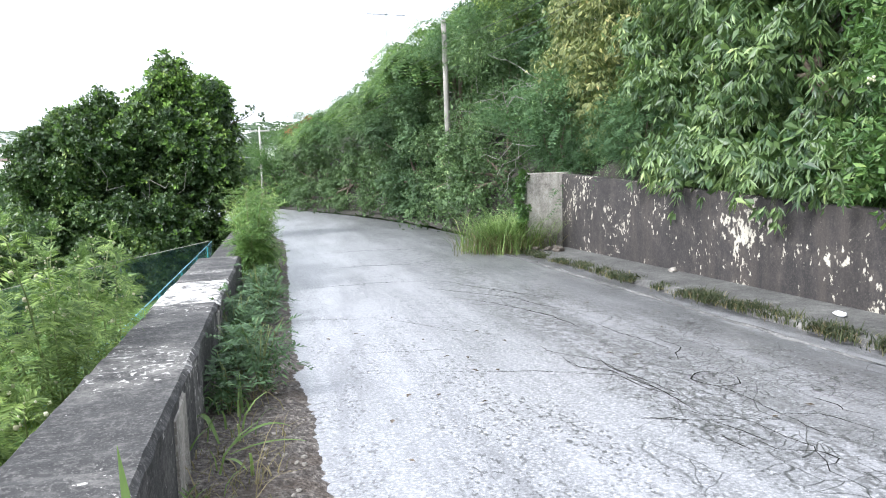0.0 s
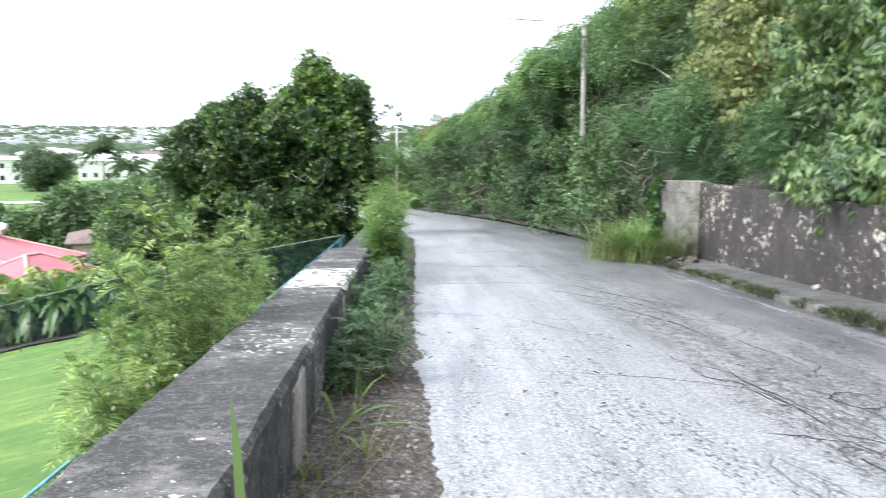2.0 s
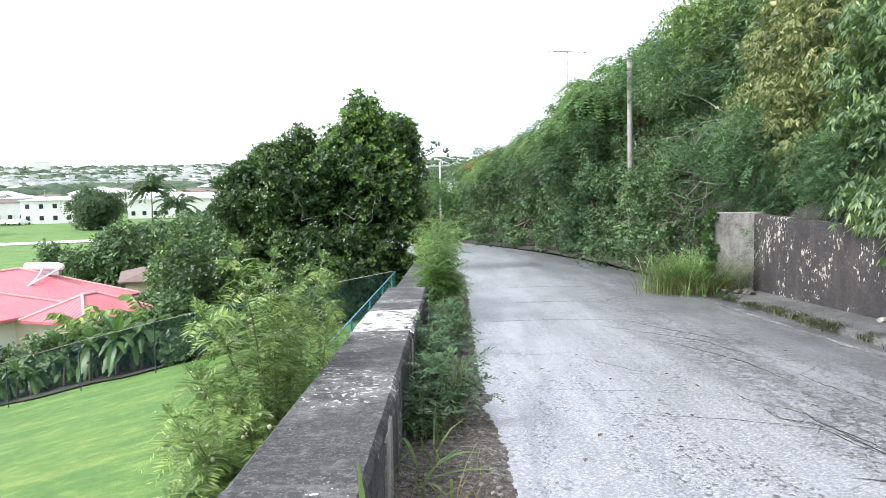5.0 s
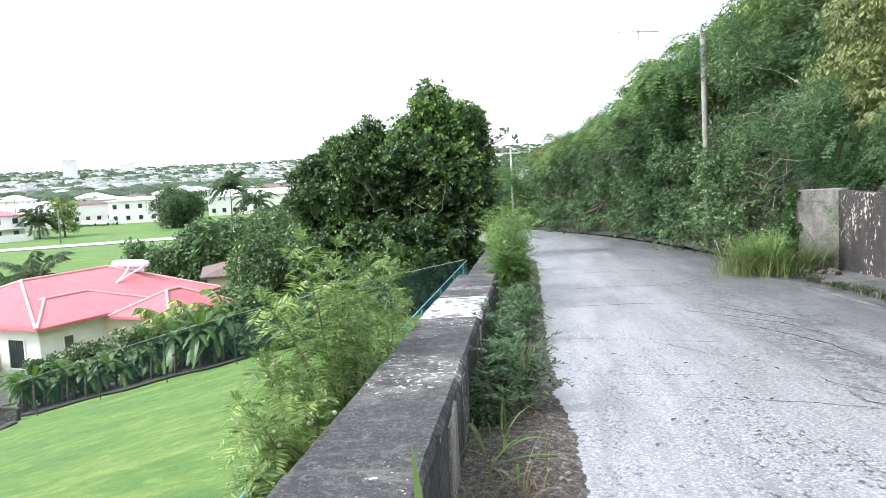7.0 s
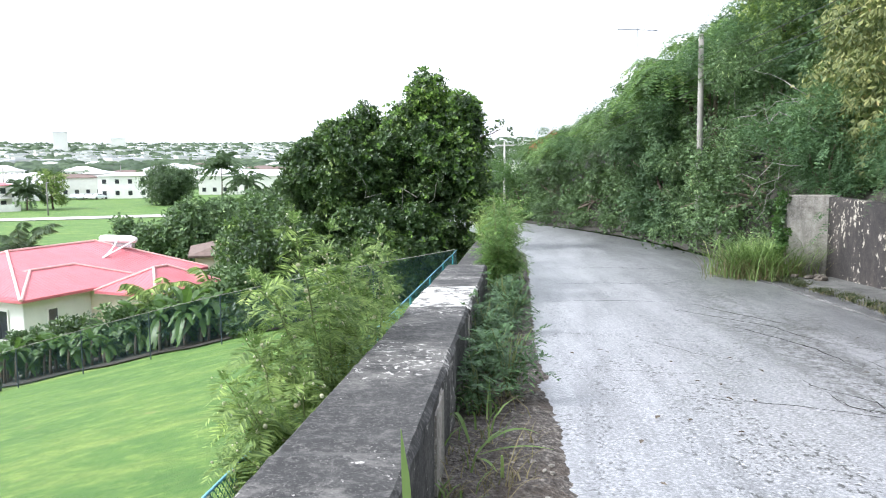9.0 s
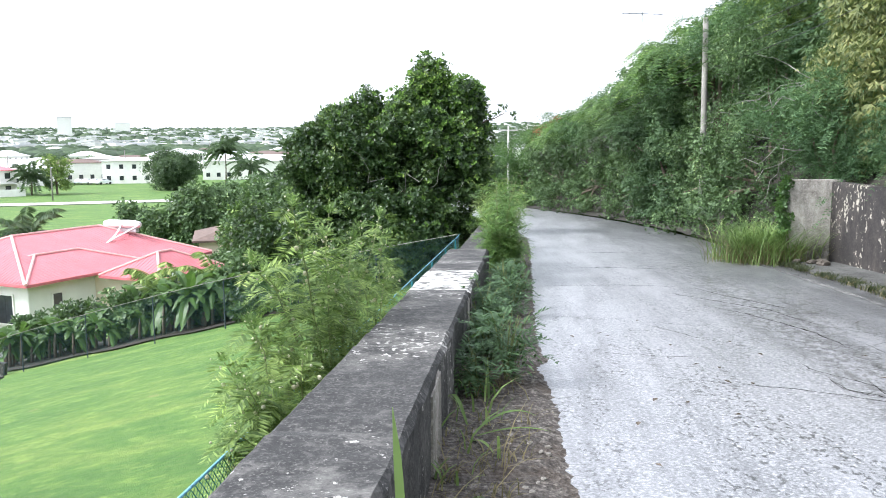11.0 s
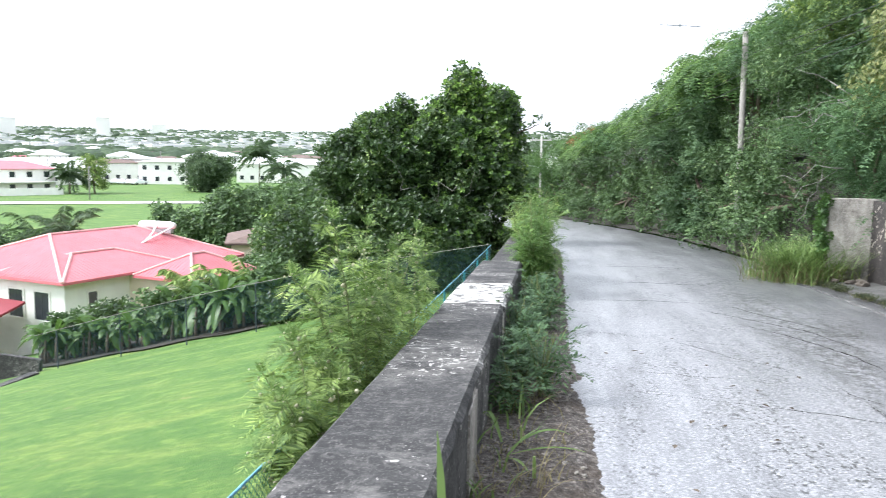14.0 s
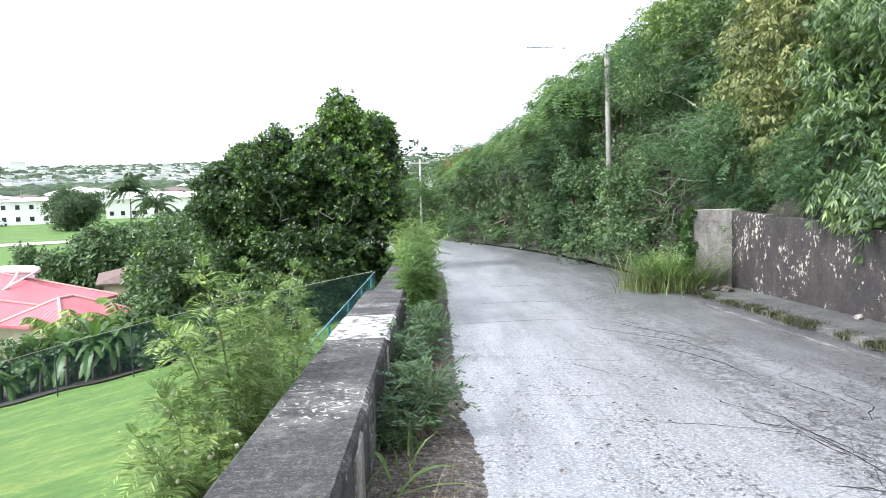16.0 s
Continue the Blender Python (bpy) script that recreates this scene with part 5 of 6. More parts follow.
def palm(at, h, seed, frond=2.2, leaf=None, label="coconut palm with drooping feathered fronds", name="palm", group="palms in the valley"):
    rng = np.random.default_rng(seed)
    ob = root(name, at, label, "palm", group)
    part("trunk", Shape().tube([(0, 0, -.2), (0.15, 0, h * .5), (0.1, 0.1, h)], [0.2, 0.15, 0.12], 8), BARK, ob, smooth=True)
    for k in range(26):
        a = k * 2.4 + rng.uniform(-.2, .2)
        d = np.array([math.cos(a), math.sin(a), 0])
        up = rng.uniform(0.0, 1.7)
        t = np.linspace(0.02, 1, 34)
        L = frond * rng.uniform(0.8, 1.1)
        c = np.array([0.1, 0.1, h]) + d * (L * t)[:, None] + np.array([0, 0, 1]) * (L * (up * t - 0.85 * t ** 2))[:, None]
        side = np.array([-d[1], d[0], 0])
        f = Shape()
        f.tube(c[::3], np.linspace(0.03, 0.008, len(c[::3])), 4)
        for sg in (1, -1):
            f.quads(leaf_faces(c, np.tile(side * sg * 0.8 + d * 0.6 + (0, 0, -0.5), (34, 1)), 0.62 * frond / 2.2, 0.11 * frond / 2.2, rng))
        part("frond", f, leaf or LEAF_FAR_HAZED, ob)
    return ob


def hip_roof(a0, a1, b0, b1, z, rise, over=0.4, thick=0.12, ridge=None):
    """A hipped roof over a rectangle, its ridge along the longer side."""
    a0, a1, b0, b1 = a0 - over, a1 + over, b0 - over, b1 + over
    w = min(a1 - a0, b1 - b0) / 2
    if a1 - a0 > b1 - b0:
        r = [(a0 + w, (b0 + b1) / 2, z + rise), (a1 - w, (b0 + b1) / 2, z + rise)]
    else:
        r = [((a0 + a1) / 2, b0 + w, z + rise), ((a0 + a1) / 2, b1 - w, z + rise)]
    if ridge:
        r = [((a0 + a1) / 2, ridge[0], z + rise), ((a0 + a1) / 2, ridge[1], z + rise)]
    c = [(a0, b0, z), (a1, b0, z), (a1, b1, z), (a0, b1, z)]
    lo = [(x, y, zz - thick) for x, y, zz in c]
    if a1 - a0 > b1 - b0:
        top = [(0, 1, 5, 4), (1, 2, 5), (2, 3, 4, 5), (3, 0, 4)]
    else:
        top = [(0, 1, 4), (1, 2, 5, 4), (2, 3, 5), (3, 0, 4, 5)]
    faces = top + [(6, 7, 1, 0), (7, 8, 2, 1), (8, 9, 3, 2), (9, 6, 0, 3), (9, 8, 7, 6)]
    return np.array(c + r + lo), faces, c, r


def add_roof(ob, rect, z, rise, mat, cap=None, over=0.4, ribs=0.0, name="roof", ridge=None):
    v, f, c, r = hip_roof(*rect, z, rise, over, ridge=ridge)
    rf = part(name, Shape().add(v, f), mat, ob)
    if cap:
        ends = [(c[0], r[0]), (c[1], r[0] if rect[3] - rect[2] > rect[1] - rect[0] else r[1]), (c[2], r[1]), (c[3], r[1] if rect[3] - rect[2] > rect[1] - rect[0] else r[0]), (r[0], r[1])]
        for p, q in ends:
            s = Shape().tube([np.array(p) + (0, 0, .02), np.array(q) + (0, 0, .02)], 0.07, 6)
            part("ridge_cap", s, cap, rf)
    if ribs:
        # raised seams of the sheeting run from eave to ridge
        a0, a1, b0, b1 = v[0][0], v[1][0], v[0][1], v[2][1]
        am, lo, hi = (a0 + a1) / 2, min(r[0][1], r[1][1]), max(r[0][1], r[1][1])
        s = Shape()
        if rect[3] - rect[2] > rect[1] - rect[0]:
            for u in np.arange(b0 + ribs, b1, ribs):
                k = min(1.0, (u - b0) / (lo - b0), (b1 - u) / (b1 - hi))
                for e in (a0, a1):
                    s.tube([(e, u, z + .012), (e + (am - e) * k, u, z + rise * k + .006)], 0.01, 4, False)
            for u in np.arange(a0 + ribs, a1, ribs):
                k = 1 - abs(u - am) / (am - a0)
                s.tube([(u, b0, z + .012), (u, b0 + (lo - b0) * k, z + rise * k + .006)], 0.01, 4, False)
                s.tube([(u, b1, z + .012), (u, b1 - (b1 - hi) * k, z + rise * k + .006)], 0.01, 4, False)
            part("roof_seams", s, mat, rf, kind="stuff")
    return rf


def add_window(ob, x, y, z, w, h, axis, out, panes=1):
    """A window on a wall face: one ring-shaped frame with its panes. axis 'a' faces along the first coordinate."""
    t, d = 0.07, 0.06 * out

    def at(u, zz, k):
        return (x + k, y + u, zz) if axis == "a" else (x + u, y + k, zz)
    o = [(-w / 2 - t, z - t), (w / 2 + t, z - t), (w / 2 + t, z + h + t), (-w / 2 - t, z + h + t)]
    q = [(-w / 2, z), (w / 2, z), (w / 2, z + h), (-w / 2, z + h)]
    v = [at(u, zz, k) for k in (-d, d) for ring in (o, q) for u, zz in ring]
    f = []
    for k in range(4):
        n = (k + 1) % 4
        f += [(8 + k, 8 + n, 12 + n, 12 + k), (k, n, 8 + n, 8 + k), (4 + k, 12 + k, 12 + n, 4 + n), (k, 4 + k, 4 + n, n)]
    wn = part("window", Shape().add(v, f), WALL_WHITE, ob)
    for k in range(panes):
        u0, u1 = -w / 2 + k * w / panes + 0.012 * (k > 0), -w / 2 + (k + 1) * w / panes - 0.012 * (k < panes - 1)
        g = Shape()
        (ax, ay, az), (bx, by, bz) = at(u0, z, -d), at(u1, z + h, d * 0.4)
        g.box(min(ax, bx), max(ax, bx), min(ay, by), max(ay, by), az, bz)
        part("pane", g, PANE, wn)


def red_house():
    """The red-roofed house below the lawn, in its own axes: the first goes away to the left, the second towards the lawn."""
    ob = root("house", (-21.0, 33.4, -8.2), "white bungalow with hipped red sheet-metal roofs below the lawn", "house", turn=160.0)
    part("wall", Shape().box(0.6, 9.3, -11.4, -0.5, -1.5, 3.62), WALL_WHITE, ob, bevel=0.02)
    part("wing_wall", Shape().box(-3.7, 0.6, -7.8, -4.2, -1.5, 3.5), WALL_CREAM, ob)
    add_roof(ob, (0.5, 9.4, -11.5, -0.4), 3.7, 1.6, ROOF_RED, ROOF_RIDGE, 0.45, 0.22, ridge=(-8.6, -3.2))
    add_roof(ob, (0.45, 4.6, -7.1, -0.42), 3.72, 0.85, ROOF_RED, ROOF_RIDGE, 0.48, 0.22)
    add_roof(ob, (-3.6, -0.6, -8.0, -4.1), 3.6, 0.95, ROOF_RED, ROOF_RIDGE, 0.4, 0.22)
    lean = Shape().add([(2.6, 0.0, 2.65), (8.6, 0.0, 2.65), (8.6, 2.2, 1.95), (2.6, 2.2, 1.95), (2.6, 0.0, 2.55), (8.6, 0.0, 2.55), (8.6, 2.2, 1.83), (2.6, 2.2, 1.83)],
                       [(0, 1, 2, 3), (7, 6, 5, 4), (0, 4, 5, 1), (1, 5, 6, 2), (2, 6, 7, 3), (3, 7, 4, 0)])
    part("porch_roof", lean, ROOF_DARKRED, ob, "dark red lean-to porch roof")
    part("porch_wall", Shape().box(2.9, 8.4, 1.5, 1.65, -1.5, 1.9), WALL_WHITE, ob)
    for a in (2.1, 3.9, 6.2):
        add_window(ob, a, -0.5, 1.75, 1.0, 1.3, "b", 1, 2)
    add_window(ob, 0.6, -2.0, 1.9, 0.5, 1.1, "a", -1)
    heater = root("water_heater", (-21.5, 43.4, -3.12), "white solar water heater on the ridge of the red roof", "water heater", turn=-14.0)
    t = np.linspace(-1.15, 1.15, 9)
    part("tank", Shape().tube(np.stack([t, 0 * t, 0 * t + .3], 1), np.array([.17, .22, .225, .225, .225, .225, .225, .22, .17]), 12), TANK_MAT, heater, smooth=True)
    for k, x0 in enumerate((0.1, 1.0)):
        u = np.linspace(0, 1, 12)
        y = -0.2 - 3.0 * u
        p = np.stack([x0 + 0.35 * np.sin(u * 3.1 + k * 2.2) + (0.55 - 0.45 * k) * u, y, 0.3 - 1.2 * u], 1)
        part("pipe", Shape().tube(p, 0.045, 6), TANK_MAT, heater, "white water pipe down the roof")
    part("bracket", Shape().box(-1.0, 1.0, -.12, .12, -.12, .06), STEEL, heater)


def simple_house(name, w, d, h, rise, wall_mat, roof_mat, label, storeys=1):
    ob = root(name, (0, 0, 0), label, "house", "houses in the valley")
    part("wall", Shape().box(-w / 2, w / 2, -d / 2, d / 2, -1.0, h), wall_mat, ob)
    add_roof(ob, (-w / 2, w / 2, -d / 2, d / 2), h, rise, roof_mat, None, 0.5)
    n = max(2, int(w / 3))
    for s in range(storeys):
        z = 0.9 + s * h / storeys
        for k in range(n):
            x = -w / 2 + (k + 0.5) * w / n
            add_window(ob, x, -d / 2, z, 1.1, 1.2, "b", -1)
        add_window(ob, w / 2, 0, z, 1.1, 1.2, "a", 1)
        add_window(ob, -w / 2, 0, z, 1.1, 1.2, "a", -1)
    return ob


def pole(at, h, r, mat, label, name="utility_pole", lean=0.0, lamp=False, arm=0.0):
    ob = root(name, at, label, "pole")
    part("shaft", Shape().tube([(0, 0, -.5), (lean * h * .5, 0, h * .5), (lean * h, 0, h)], [r, r * .85, r * .7], 8), mat, ob, smooth=True)
    if arm:
        part("crossarm", Shape().box(lean * h - arm, lean * h + arm, -.05, .05, h - .35, h - .25), mat, ob)
        for sx in (-.85, .85):
            part("insulator", Shape().tube([(lean * h + arm * sx, 0, h - .26), (lean * h + arm * sx, 0, h - .12)], 0.04, 6), STEEL, ob)
    if lamp:
        part("lamp_arm", Shape().tube([(0, 0, h * .6), (-.7, 0, h * .63), (-1.3, 0, h * .635)], 0.035, 5), STEEL, ob)
        part("lamp_head", Shape().box(-1.75, -1.25, -.1, .1, h * .615, h * .65), STEEL, ob)
    return ob


def cable(name, a, b, sag, label, r=0.012):
    t = np.linspace(0, 1, 14)[:, None]
    a, b = np.array(a, float), np.array(b, float)
    p = a + (b - a) * t - np.array([0, 0, sag]) * (4 * t * (1 - t))
    ob = new(name, Shape().tube(p, r, 5).mesh(name, CABLE))
    tagged(ob, label, "cable")


def on_land(x, y, dz=0.0):
    return (x, y, float(land_z(x, y)) + dz)


def car(at, turn, mat, label):
    ob = root("car", at, label, "car", "cars parked on the grass", turn)
    prof = [(-2.1, .35), (-2.15, .75), (-1.75, .95), (-1.2, 1.42), (.45, 1.45), (1.15, .98), (2.0, .85), (2.15, .55), (2.1, .35)]
    n = len(prof)
    v = [(x, y, z) for y in (-.84, .84) for x, z in prof]
    for k, (x, y, z) in enumerate(v):
        if z > 1.2:
            v[k] = (x, y * .78, z)
    part("body", Shape().add(v, [tuple(range(n))[::-1], tuple(range(n, 2 * n))] + [(k, (k + 1) % n, n + (k + 1) % n, n + k) for k in range(n)]), mat, ob, bevel=0.04)
    for sy in (-1, 1):
        g = Shape().add([(-1.1, .8 * sy, .98), (.95, .8 * sy, .98), (.4, .7 * sy, 1.38), (-.9, .7 * sy, 1.38)], [(0, 1, 2, 3)])
        part("side_window", g, PANE, ob)
        for x in (-1.35, 1.35):
            part("wheel", Shape().tube([(x, sy * .7, .32), (x, sy * .88, .32)], .32, 12), TYRE, ob)
    return ob


def round_tree(x, y, w, h, seed, leaf=None, label="round-crowned dark green mango tree in the valley", n=26, base=None, per=70, ln=0.55, squash=0.85):
    rng = np.random.default_rng(seed)
    z = float(land_z(x, y)) if base is None else base
    c, r = ball_fill(rng, (x, y, z + h * 0.5), (w * 0.42, w * 0.42, h * 0.42), n, w * 0.11, w * 0.19)
    return woody("round_tree", (x, y, z), c, r, leaf or LEAF_FAR_HAZED, per, ln, ln * 0.45, label, "tree", seed, 0.25, 0.1, 0.75, squash, group="trees in the valley", limbs=4)


def valley():
    rng = np.random.default_rng(88)
    # a pale road across the grass
    d = np.array((0.935, 0.355))
    s = np.linspace(-150, 150, 60)
    mid = np.array((-81.9, 143.5)) + d * s[:, None]
    side = np.array((-d[1], d[0])) * 3.4
    P = np.zeros((len(s), 2, 3))
    P[:, 0, :2], P[:, 1, :2] = mid - side, mid + side
    P[..., 2] = land_z(P[..., 0], P[..., 1]) + 0.12
    structure("valley_road", Shape().grid(P), VALLEY_ROAD, "pale straight road across the grassy valley", "road")
    # near gardens: bananas behind the fence, dark trees towards the parapet
    for k in range(46):
        x = -18.2 + 9.2 * (k / 45) + rng.normal() * 0.25
        y = 25.4 + rng.uniform(0, 1.9) - 0.1 * (x + 10)
        h = rng.uniform(1.1, 2.05) + (0.15 if x > -13.5 else 0)
        banana(on_land(x, y, -0.05), h, 500 + k)
    for k, (x, y) in enumerate(((-12.3, 28), (-11.4, 28.6), (-10.6, 28.2), (-13, 29))):
        palm(on_land(x, y), 0.9 + 0.3 * rng.random(), 530 + k, 1.5, LEAF_WEED, "young palm with arching feathered green fronds", "young_palm", "young palms by the fence")
    for k, (x, y, w, h) in enumerate([(-8.6, 30, 4.2, 4.6), (-10.2, 32, 3.4, 3.8), (-6.6, 27.6, 2.8, 3.2), (-9.2, 27.2, 2.2, 2.2), (-7.0, 34, 5, 5.6), (-6, 40, 7, 7), (-4.6, 23.4, 1.7, 1.5), (-7, 24.6, 1.6, 1.3), (-11, 26.8, 2.2, 1.7), (-13.2, 27.2, 2.4, 1.8), (-15.4, 27.6, 2.4, 1.7), (-17.4, 28.2, 2.4, 1.6), (-8.4, 25.2, 1.6, 0.8)]):
        c, r = ball_fill(rng, (x, y, float(land_z(x, y)) + h * .55), (w / 2, w / 2, h * .45), 46, w * .11, w * .19)
        woody("garden_tree", on_land(x, y), c, r, LEAF_HEDGE if k % 2 else LEAF_DARK, 420, 0.2, 0.09, "dense dark green garden tree below the parapet", "tree", 560 + k, 0.12, 0.1, 0.62, group="garden trees", limbs=5)
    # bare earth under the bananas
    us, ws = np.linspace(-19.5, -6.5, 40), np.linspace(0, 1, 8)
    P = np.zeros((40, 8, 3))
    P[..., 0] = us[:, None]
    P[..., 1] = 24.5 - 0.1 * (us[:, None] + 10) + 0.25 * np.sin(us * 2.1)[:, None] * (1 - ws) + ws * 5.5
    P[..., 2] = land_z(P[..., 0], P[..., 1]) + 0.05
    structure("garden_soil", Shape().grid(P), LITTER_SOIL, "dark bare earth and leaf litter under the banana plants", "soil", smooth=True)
    for k, (x, y, w, h) in enumerate([(-14.2, 44, 4.6, 4.0), (-16.4, 45, 3.2, 2.9), (-12, 40, 4.0, 3.8)]):
        round_tree(x, y, w, h, 590 + k, LEAF_HEDGE, "dense dark green garden tree beside the houses", 40, None, 260, 0.24)
    # mango trees and palms beyond the red house
    for k, (x, y, w, top) in enumerate([(-27.6, 60, 6.8, -1.9), (-23.6, 61, 7.6, -0.9), (-19.2, 62, 7.6, -0.8), (-14, 64, 8, -0.8), (-24, 70, 8, -1.2), (-15.6, 52, 6, -2.0)]):
        z = float(land_z(x, y))
        round_tree(x, y, w, top - z, 600 + k, LEAF_HEDGE, n=46, per=190, ln=0.36)
    for k, (x, y, w, h) in enumerate([(-34.2, 47, 4.8, 6.2), (-37.5, 47, 5, 6.4), (-32.4, 44, 3.4, 4.6), (-41, 50, 6, 6.5)]):
        round_tree(x, y, w, h, 620 + k, LEAF_FAR_HAZED, n=26, per=150, ln=0.3)
    palm(on_land(-31.0, 47), 5.0, 640, 2.0)
    palm(on_land(-29.0, 46), 5.3, 641, 2.2)
    palm(on_land(-73.4, 205), 8.6, 642, 5.5)
    palm(on_land(-62.8, 192), 5.0, 643, 5.0)
    palm(on_land(-103, 168), 4.0, 644, 4.2)
    round_tree(-99, 171, 7.5, 9.0, 650, LEAF_WEED)
    round_tree(-79.2, 186, 13.5, 9.0, 651, n=70, per=60, ln=0.5)
    round_tree(-119, 158, 5, 4.5, 652)
    round_tree(-126, 152, 8, 7.5, 653)
    # brown shingled roof among the trees
    hb = root("house", (-16.4, 53.5, -8.8), "small house with a brown shingled hipped roof", "house", turn=20.0)
    part("wall", Shape().box(-4.4, 4.4, -2.8, 2.8, -1, 4.3), WALL_CREAM, hb)
    add_roof(hb, (-4.4, 4.4, -2.8, 2.8), 4.35, 0.9, ROOF_BROWN)
    # trees that close the view past the road's bend
    for k, (x, y, w, h) in enumerate([(-1.6, 73, 5.0, 5.0), (-2.8, 78, 5.5, 5.2), (-4.6, 84, 6.0, 5.2), (-13.5, 66, 6.0, 4.6)]):
        round_tree(x, y, w, h, 660 + k, LEAF_HEDGE, "leafy green tree beyond the bend of the road", 40, None, 120, 0.32)
    # the houses across the valley road
    h1 = simple_house("house", 17, 11, 5.4, 1.7, WALL_WHITE, ROOF_RED, "two-storey white house with a red hipped roof", 2)
    h1.matrix_world = pose(-116.5, 166.5, float(land_z(-116, 166)), 0, 0, 45)
    part("carport_post", Shape().box(8.5, 8.8, -7.6, -7.3, -1, 3.1), WALL_WHITE, h1)
    part("balcony_slab", Shape().box(-6, 8.9, -7.8, -5.5, 2.55, 2.75), WALL_WHITE, h1)
    gw = Shape().box(-9, 9, -0.1, 0.1, -.5, 1.5)
    wallob = new("garden_wall", gw.mesh("garden_wall", WALL_WHITE))
    wallob.matrix_world = pose(-109, 158.8, float(land_z(-109, 158)), 0, 0, 45)
    tagged(wallob, "low white garden wall in front of the two-storey house", "wall")
    h2 = simple_house("house", 13, 8, 3.0, 1.7, WALL_WHITE, ROOF_RED, "small white house with a red hipped roof")
    h2.matrix_world = pose(-141, 263, float(land_z(-141, 263)), 0, 0, 25)
    h3 = simple_house("house", 17, 11, 6.2, 0.8, WALL_WHITE, ROOF_WHITE, "white two-storey block with a pale roof", 2)
    h3.matrix_world = pose(-104, 222, float(land_z(-104, 222)), 0, 0, 10)
    h4 = simple_house("house", 9, 9, 6.6, 0.9, WALL_WHITE, ROOF_WHITE, "white two-storey house with a pale roof", 2)
    h4.matrix_world = pose(-121, 236, float(land_z(-121, 236)), 0, 0, 20)
    for k, (x, y, w, dd, h, a) in enumerate([(-78, 246, 30, 16, 5.5, 12), (-58, 252, 22, 15, 5.0, 8), (-46, 225, 18, 12, 4.2, 14), (-150, 232, 34, 14, 5.0, 40), (-132, 205, 26, 10, 4.6, 42)]):
        ob = simple_house("warehouse", w, dd, h, 1.6, WALL_WHITE, ROOF_WHITE, "long white building with a pale low-pitched roof")
        ob.matrix_world = pose(x, y, float(land_z(x, y)), 0, 0, a)
    for k, (x, y, a) in enumerate([(-116.8, 213, 100), (-114.2, 212, 96), (-112.0, 212.4, 92), (-109.2, 211.4, 60)]):
        car(on_land(x, y, 0.05), a, CAR_WHITE, "white car parked on the grass by the houses")
    # prototypes repeated over the town
    kinds = [simple_house("house", 11, 8, 3.2, 1.9, WALL_WHITE, ROOF_WHITE, "white house with a pale hipped roof"),
             simple_house("house", 13, 9, 5.8, 1.9, WALL_WHITE, ROOF_WHITE, "white two-storey house with a pale hipped roof", 2),
             simple_house("house", 12, 8, 3.1, 1.8, WALL_CREAM, ROOF_RED, "cream house with a red hipped roof"),
             simple_house("house", 15, 10, 5.5, 1.0, WALL_WHITE, ROOF_BROWN, "white house with a brown low roof")]
    spots = []
    while len(spots) < 135:
        az, dist = radians(rng.uniform(-2, 44)), 250 * (4.2 ** rng.random())
        x, y = -math.sin(az) * dist, math.cos(az) * dist
        if 250 < dist < 300 and -95 < x < -40:
            continue
        spots.append((x, y))
    for k, (x, y) in enumerate(spots):
        m = pose(x, y, float(land_z(x, y)), 0, 0, rng.uniform(0, 90))
        j = int(rng.choice(4, p=[.42, .3, .13, .15]))
        if k < 4:
            kinds[k].matrix_world = m
        else:
            copy_thing(kinds[j], m)
    # far buildings and woods, too small to tell apart
    town, roofs = Shape(), Shape()
    for _ in range(1600):
        az, dist = radians(rng.uniform(-4, 50)), rng.uniform(700, 2640)
        x, y = -math.sin(az) * dist, math.cos(az) * dist
        z = float(land_z(x, y))
        m = pose(x, y, z, 0, 0, rng.uniform(0, 90))
        w, dd, h = rng.uniform(7, 16), rng.uniform(7, 12), rng.uniform(3.5, 8)
        town.box(-w / 2, w / 2, -dd / 2, dd / 2, -2, h, m)
        roofs.box(-w / 2 - .4, w / 2 + .4, -dd / 2 - .4, dd / 2 + .4, h, h + 1.2, m)
    tagged(new("distant_town", town.mesh("distant_town", WALL_WHITE)), "pale houses of a town spread over far hillsides", "town", kind="stuff")
    tagged(new("distant_roofs", roofs.mesh("distant_roofs", ROOF_WHITE)), "pale roofs of the far town", "town", kind="stuff")
    for az, dist, w, h in ((29.4, 1500, 22, 34), (35.0, 1500, 34, 30), (38.8, 1400, 60, 26), (26.0, 1900, 30, 22)):
        x, y = -math.sin(radians(az)) * dist, math.cos(radians(az)) * dist
        z = float(land_z(x, y))
        ob = root("tower_block", (x, y, z), "tall pale block rising from the far town", "building", "far tower blocks", az)
        part("wall", Shape().box(-w / 2, w / 2, -8, 8, -4, h), WALL_WHITE, ob)
        part("roof", Shape().box(-w / 2 - .5, w / 2 + .5, -8.5, 8.5, h, h + 1), ROOF_WHITE, ob)
    woods = Shape()
    v, f = ico()
    far_v, far_f = ico(1)
    for _ in range(8500):
        az, dist = radians(rng.uniform(-6, 52)), 430 * (6.2 ** rng.random())
        x, y = -math.sin(az) * dist, math.cos(az) * dist
        z = float(land_z(x, y))
        r = rng.uniform(1.9, 5.0) * (1 + dist / 2500)
        tv, tf = (v, f) if dist < 900 else (far_v, far_f)
        woods.add(tv * (1 + 0.1 * rng.normal(size=(len(tv), 1))) * r * np.array([1.35, 1.35, 0.8]) + (x, y, z + r * 0.4), tf)
    tagged(new("distant_woods", woods.mesh("distant_woods", LEAF_FAR_HAZED, True)), "dark green trees scattered through the far town", "woods", kind="stuff")
